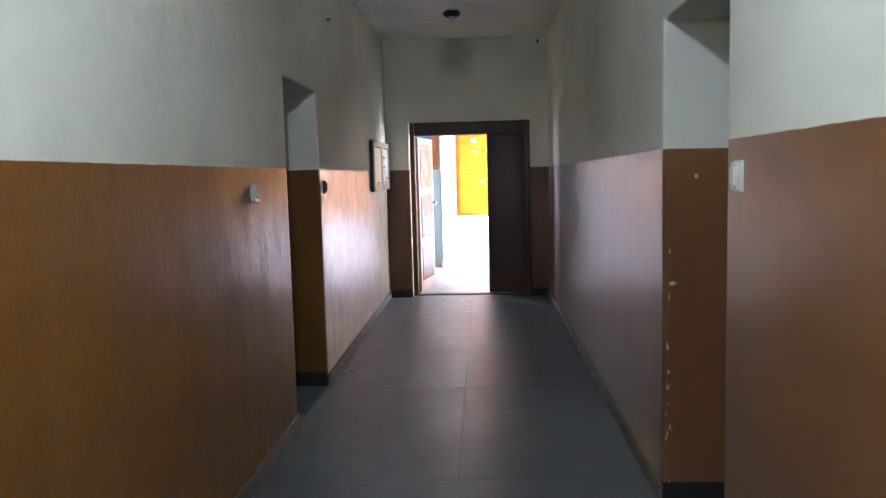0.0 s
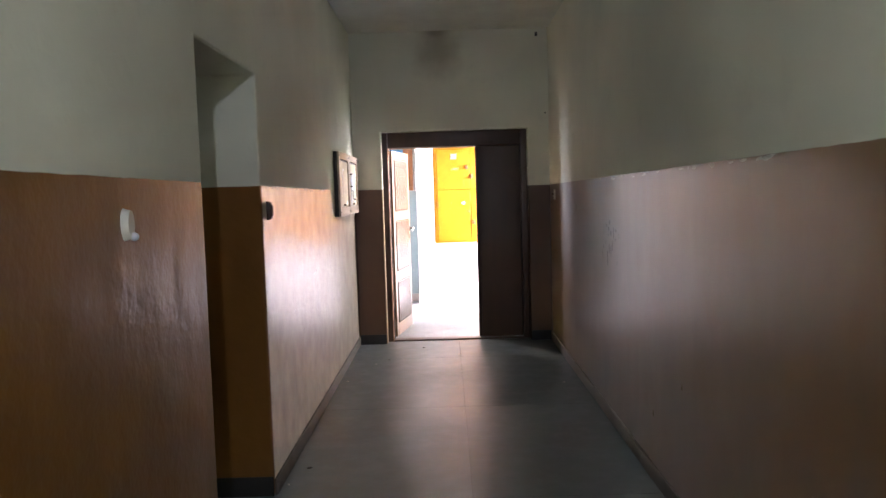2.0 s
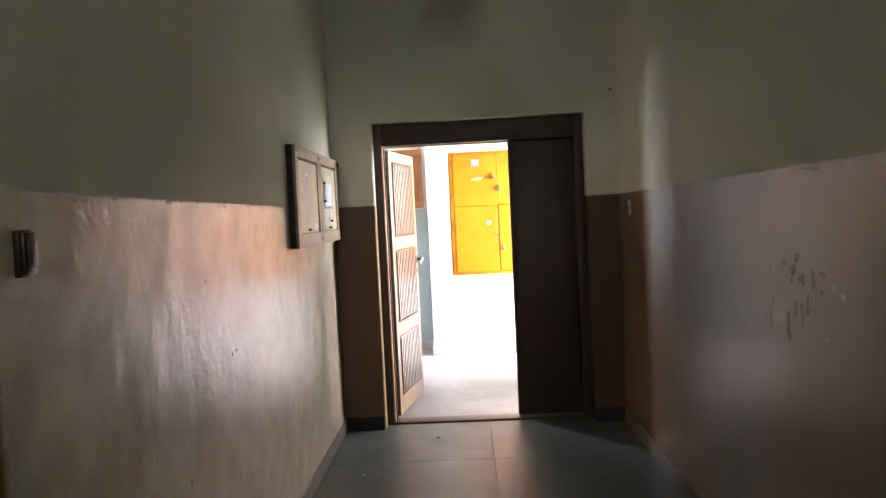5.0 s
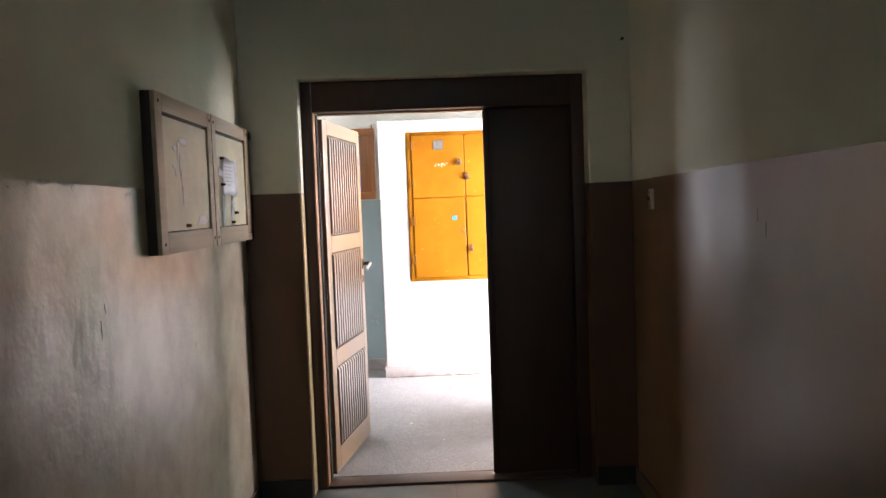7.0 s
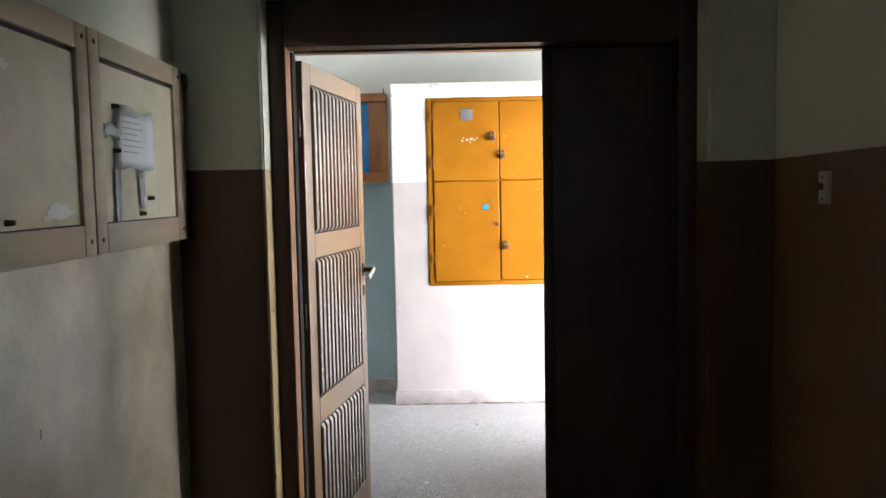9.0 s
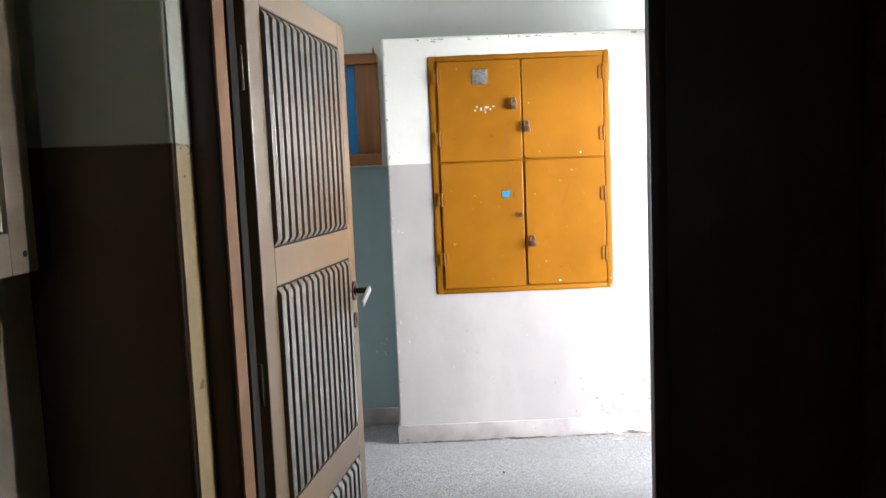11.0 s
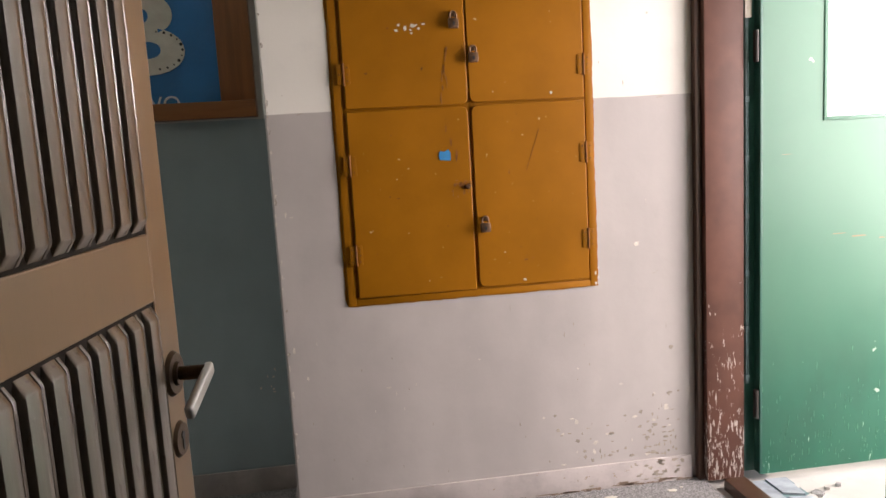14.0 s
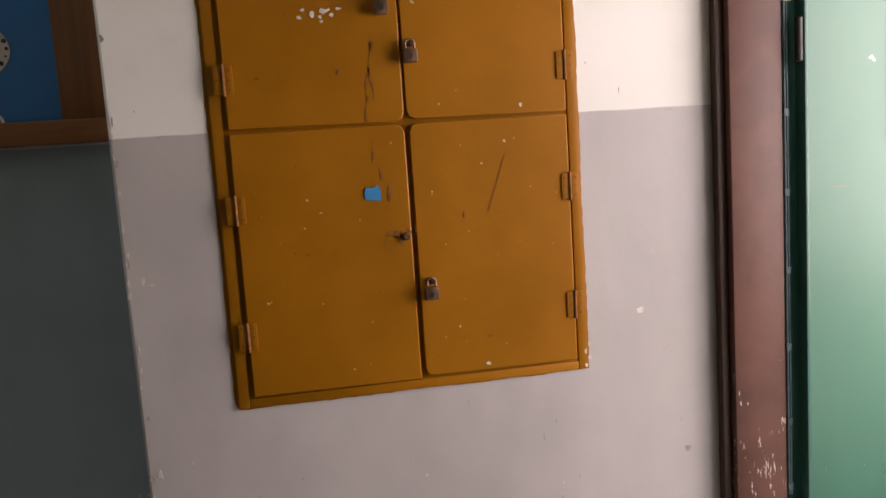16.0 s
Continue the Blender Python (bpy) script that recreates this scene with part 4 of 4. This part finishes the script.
# ---- chips, scratches and smears ----
def blot(name, owner, mat, center, size, seed, face="y", side=-1, thick=0.0016):
    """A flat uneven flake on an upright face: center is on the face, size its half width and half height."""
    r = random.Random(seed)
    n = 9
    pts = []
    for i in range(n):
        a, k = 2 * math.pi * i / n, r.uniform(0.45, 1.15)
        u, v = size[0] * k * math.cos(a), size[1] * k * math.sin(a)
        pts.append((center[0] + (u if face == "y" else 0), center[1] + (u if face == "x" else 0), center[2] + v))
    lift = Vector((side * thick, 0, 0)) if face == "x" else Vector((0, side * thick, 0))
    bm = prism(pts, lift)
    return part(name, bm, mat, owner)


# rubbed marks on the open green leaf (places relative to the leaf)
for x, z, w, h in ((0.42, 0.985, 0.045, 0.004), (0.33, 1.0, 0.03, 0.002), (0.10, 1.33, 0.025, 0.0015), (0.52, 0.97, 0.02, 0.003)):
    blot("scratch", open_outer, M_RUBBED, (x, -0.0216, z), (w, h), int(x * 700))
rng = random.Random(91)
for i in range(120):
    z = 0.03 + abs(rng.gauss(0, 0.2))
    blot("scratch", open_outer, M_FADED, (rng.choice((0.05, 0.16, 0.30, 0.36, 0.5)) + rng.gauss(0, 0.045) if i % 3 else rng.uniform(0.03, 0.8), -0.0216, z), (rng.uniform(0.0006, 0.0018), rng.uniform(0.003, 0.020)), 800 + i)
# on the ochre doors (places relative to the cabinet)
for owner, x, z, w, h, mat in (
        (d_ul, 0.138, 1.725, 0.006, 0.010, M_SMEAR), (d_ul, -0.069, 1.718, 0.010, 0.006, M_SMEAR), (d_ul, 0.02, 1.875, 0.007, 0.004, M_SMEAR), (d_ul, 0.155, 1.89, 0.006, 0.005, M_SMEAR),
        (d_ll, 0.262, 1.29, 0.016, 0.013, M_SMEAR), (d_ll, 0.232, 1.45, 0.006, 0.02, M_SMEAR), (d_ll, 0.215, 1.50, 0.005, 0.018, M_SMEAR), (d_ll, -0.01, 1.262, 0.006, 0.005, M_SMEAR), (d_ll, 0.02, 1.255, 0.010, 0.003, M_SMEAR), (d_ll, 0.25, 1.40, 0.008, 0.03, M_SMEAR),
        (d_lr, 0.50, 0.985, 0.012, 0.004, M_SMEAR), (d_lr, 0.53, 0.99, 0.008, 0.003, M_SMEAR), (d_lr, 0.45, 1.33, 0.003, 0.012, M_SMEAR),
        (d_ur, 0.625, 1.618, 0.008, 0.010, M_CHIP), (d_lr, 0.494, 0.906, 0.014, 0.007, M_CHIP), (d_ur, 0.40, 1.63, 0.003, 0.003, M_CHIP), (d_lr, 0.42, 1.02, 0.003, 0.004, M_CHIP)):
    blot("rust_smear" if mat is M_SMEAR else "paint_chip", owner, mat, (x, -0.0187, z), (w * 0.72, h * 0.85), int(x * 900 + z * 100))
for i in range(14):
    z = rng.uniform(1.61, 1.80)
    blot("rust_smear", d_ul, M_RUST, (0.205 + 0.16 * (z - 1.62) + rng.gauss(0, 0.006), -0.0187, z), (rng.uniform(0.002, 0.006), rng.uniform(0.006, 0.022)), 1200 + i, thick=0.0012)
for i in range(22):
    blot("rust_smear", d_ll, M_RUST, (0.262 + rng.gauss(0, 0.020), -0.0187, 1.295 + rng.gauss(0, 0.03)), (rng.uniform(0.002, 0.007), rng.uniform(0.003, 0.010)), 1240 + i, thick=0.0012)
for i in range(40):
    owner, x = ((d_lr, rng.uniform(0.34, 0.74)), (d_ll, rng.uniform(-0.13, 0.29)))[i % 3 == 0]
    blot("paint_chip", owner, (M_SMEAR, M_PALE)[i % 2], (x, -0.0187, rng.uniform(0.90, 1.56)), (rng.uniform(0.001, 0.0028), rng.uniform(0.001, 0.004)), 1270 + i, thick=0.0012)
bm = prism([(0.5165, -0.0200, 1.330), (0.518, -0.0200, 1.330), (0.545, -0.0200, 1.401), (0.573, -0.0200, 1.482), (0.5715, -0.0200, 1.482), (0.5432, -0.0200, 1.402)], (0, 0.0015, 0))
part("scratch", bm, M_SMEAR, d_lr)
for i in range(4):
    blot("paint_chip", cab, M_CHIP, (CX1 - 0.008 + 0.012 * (i % 2), -0.0112, CZ0 + 0.012 + 0.02 * i), (0.005, 0.008), 70 + i)
# on the casing wall and the alcove wall
for i, (x, z, w, h) in enumerate(((-0.378, 1.209, 0.010, 0.004), (-0.367, 0.59, 0.006, 0.010), (-0.061, 0.522, 0.010, 0.005), (0.959, 1.01, 0.014, 0.010), (0.88, 0.439, 0.010, 0.004),
                                  (-0.40, 1.22, 0.005, 0.012), (-0.41, 0.70, 0.006, 0.016), (0.55, 0.33, 0.006, 0.005), (1.02, 1.9, 0.006, 0.006), (0.95, 2.03, 0.008, 0.005), (0.70, 0.52, 0.004, 0.006), (0.30, 0.60, 0.004, 0.004))):
    blot("paint_chip", casing, M_CHIP, (x, HW + 0.0004, z), (w, h), 200 + i)
rng = random.Random(77)
for i in range(84):
    x = 1.13 - abs(rng.gauss(0, 0.26))
    z = 0.12 + abs(rng.gauss(0, 0.11))
    blot("paint_chip", casing, M_CHIP if rng.random() < 0.2 else M_DIRT, (x, HW + 0.0004, z), (rng.uniform(0.003, 0.014), rng.uniform(0.003, 0.012)), 300 + i)
for i in range(9):
    blot("paint_chip", hall_far, M_CHIP, (-0.546 + rng.gauss(0, 0.022), AW + 0.0004, 0.50 + rng.gauss(0, 0.035)), (rng.uniform(0.002, 0.008), rng.uniform(0.002, 0.009)), 400 + i)
blot("paint_chip", hall_far, M_CHIP, (-1.019, AW + 0.0004, 0.999), (0.008, 0.008), 430)
# scraped paint on the sign
for i in range(14):
    blot("scrape", sign, M_WHITE_LETTER, (-0.86 + rng.gauss(0, 0.05), AW - 0.0215, 2.135 + rng.gauss(0, 0.022)), (rng.uniform(0.003, 0.010), rng.uniform(0.005, 0.03)), 450 + i)
for i in range(4):
    blot("scrape", sign, M_WHITE_LETTER, (-1.10 + rng.gauss(0, 0.02), AW - 0.0215, 2.03 + rng.gauss(0, 0.03)), (0.006, 0.005), 480 + i)
# grime in the joint between the casing's baseboard and the terrazzo, and on the board itself
for i in range(90):
    x = rng.uniform(-0.44, 1.16)
    blot("grime", casing, M_GRIME, (x, HW - 0.0115, 0.002 + abs(rng.gauss(0, 0.002 + 0.005 * max(0.0, x)))), (rng.uniform(0.010, 0.05), rng.uniform(0.002, 0.005)), 900 + i)
for i in range(30):
    blot("grime", casing, M_DIRT, (1.14 - abs(rng.gauss(0, 0.16)), HW - 0.0115, rng.uniform(0.01, 0.10)), (rng.uniform(0.004, 0.018), rng.uniform(0.003, 0.010)), 1000 + i)
# nicks down the two upright edges of the casing and along its top
for i in range(36):
    z = rng.uniform(0.11, 2.2)
    blot("paint_chip", casing, M_CHIP if i % 3 else M_DIRT, (-0.437 + abs(rng.gauss(0, 0.006)), HW + 0.0004, z), (rng.uniform(0.002, 0.006), rng.uniform(0.004, 0.018)), 1040 + i)
for i in range(26):
    blot("paint_chip", casing, M_DIRT, (rng.uniform(-0.42, 1.16), HW + 0.0004, 2.262 - abs(rng.gauss(0, 0.005))), (rng.uniform(0.004, 0.022), rng.uniform(0.002, 0.006)), 1080 + i)
# fine dry scratches on the casing
for i in range(60):
    blot("scratch", casing, M_DIRT if i % 4 else M_CHIP, (rng.uniform(-0.42, 1.15), HW + 0.0002, rng.uniform(0.15, 0.95) if i % 3 else rng.uniform(0.9, 2.2)), (rng.uniform(0.0008, 0.003), rng.uniform(0.002, 0.012)), 1120 + i, thick=0.0009)
# knocked corners of the two recesses
for i in range(16):
    z = rng.uniform(0.08, 1.25)
    blot("paint_chip", wall_r, M_CHIP, (RX + 0.016 + abs(rng.gauss(0, 0.010)), RN[1] + 0.0004, z), (rng.uniform(0.003, 0.009), rng.uniform(0.006, 0.022)), 500 + i)
blot("paint_chip", wall_r, M_CHIP, (1.08, RN[1] + 0.0004, 1.045), (0.022, 0.010), 520)
blot("paint_chip", wall_r, M_CHIP, (1.185, RN[1] + 0.0004, 1.533), (0.010, 0.012), 521)
for i in range(22):
    z = rng.uniform(0.05, 1.55)
    blot("paint_chip", wall_l, M_CHIP, (LX - 0.0004, LN[1] + 0.016 + abs(rng.gauss(0, 0.018)), z), (rng.uniform(0.004, 0.014), rng.uniform(0.008, 0.03)), 540 + i, "x", 1)
# ragged pale edge where the dado's top coat has come away
for i in range(34):
    y = rng.uniform(4.6, 7.6)
    blot("paint_chip", wall_r, M_CHIP, (RX + 0.0004, y, 1.690 - 0.0085 * y - abs(rng.gauss(0.0, 0.012))), (rng.uniform(0.008, 0.05), rng.uniform(0.003, 0.010)), 600 + i, "x", -1)
for i in range(24):
    y = rng.uniform(6.05, 8.5)
    blot("paint_chip", wall_l, M_CHIP, (LX - 0.0004, y, 1.655 - 0.0062 * y - abs(rng.gauss(0.0, 0.012))), (rng.uniform(0.008, 0.05), rng.uniform(0.003, 0.010)), 650 + i, "x", 1)
# gouges and dark scuffs of the two dados
for i in range(24):
    y, z = 7.15 + rng.gauss(0, 0.16), 1.22 + rng.gauss(0, 0.07)
    blot("gouge", wall_r, M_GOUGE if i % 3 else M_DIRT, (RX + 0.0008, y, z), (rng.uniform(0.006, 0.030), rng.uniform(0.010, 0.045)), 700 + i, "x", -1)
for i, (y, z, w, h) in enumerate(((8.42, 1.40, 0.008, 0.035), (8.48, 1.44, 0.005, 0.03), (6.1, 0.35, 0.015, 0.02), (5.6, 0.62, 0.010, 0.016))):
    blot("gouge", wall_r, M_RUBBED, (RX + 0.0008, y, z), (w, h), 750 + i, "x", -1)
for i, (y, z, w, h) in enumerate(((7.55, 1.03, 0.030, 0.006), (7.50, 1.025, 0.010, 0.009), (7.25, 1.33, 0.014, 0.006), (7.0, 0.7, 0.006, 0.014), (8.2, 1.19, 0.004, 0.03), (8.23, 1.25, 0.003, 0.02), (9.05, 1.0, 0.005, 0.012), (6.75, 0.86, 0.005, 0.012))):
    blot("gouge", wall_l, M_DIRT, (LX - 0.0008, y, z), (w, h), 770 + i, "x", 1)
# crumbs trodden about the floors
for i, (x, y) in enumerate(((-0.612, 9.216), (-0.90, 8.42), (0.047, 9.369), (-0.30, 9.75), (-0.72, 9.05), (-0.133, 11.81), (0.1, 12.3), (-0.2, 11.3), (0.02, 10.9), (-0.86, 6.4), (-0.93, 6.15), (0.88, 8.2))):
    s = 0.006 + 0.006 * rng.random()
    bm = prism([(x + s * rng.uniform(0.6, 1.5) * math.cos(a), y + s * rng.uniform(0.6, 1.5) * math.sin(a), 0.0) for a in (0, 1.2, 2.4, 3.6, 4.9)], (0, 0, 0.004))
    tagged(part("plaster_crumb", bm, M_CHIP if i % 3 else M_BASE_DARK), "small plaster crumb on the floor", "crumb", "crumbs on the floor")

# ---- the yard ----
structure("ground", boxed(1.22, 120, -60, 120, -0.3, -0.02), M_YARD, "pale concrete yard in the sun", "ground")


# emissive wall added so that the door's window shows white
structure("backdrop", boxed(-40, 118, 70, 70.5, -0.3, 55), M_SKY_GLOW, "glowing white sheet in place of the sky beyond the yard", "backdrop")

rng = random.Random(12)
# cracked strip whose bluish tint paints the green door's shadow
step = structure("doorstep", boxed(1.385, 1.56, 11.2, 12.72, -0.06, -0.013), M_GAP, "cracked doorstep strip outside the green door, tinted blue as in shade", "doorstep")
for x0, x1 in ((1.388, 1.455), (1.462, 1.555)):
    y = 12.715
    while y > 11.3:
        d = rng.uniform(0.10, 0.26)
        c = [(x0, y), (x1 - rng.uniform(0, 0.01), y + rng.uniform(-0.03, 0)), (x1 - rng.uniform(0, 0.03), y - d), (x0 + rng.uniform(0, 0.01), y - d + rng.uniform(0, 0.04))]
        part("slab", prism([(p, q, -0.013) for p, q in c], (0, 0, rng.uniform(0.004, 0.012))), M_STEP_SHADE, step)
        y -= d + 0.006

# ---- floor sheets of the corridor ----
cols, rows = (LX + 0.002, 0.062, RX - 0.002), (BACK, -0.82, 0.86, 2.54, 4.22, 5.90, 7.58, 9.26, 10.115)
for x0, x1 in zip(cols, cols[1:]):
    for y0, y1 in zip(rows, rows[1:]):
        part("sheet", boxed(x0 + 0.001, x1 - 0.001, y0 + 0.001, y1 - 0.001, -0.012, 0.0, bevel=0.001, segments=1), M_FLOOR, floor)
for side, x0, x1, r in (("left", LX - 0.345, LX, LN), ("right", RX, RX + 0.345, RN)):
    part("sheet", boxed(x0, x1, r[0], r[1], -0.012, -0.001), M_FLOOR, floor)
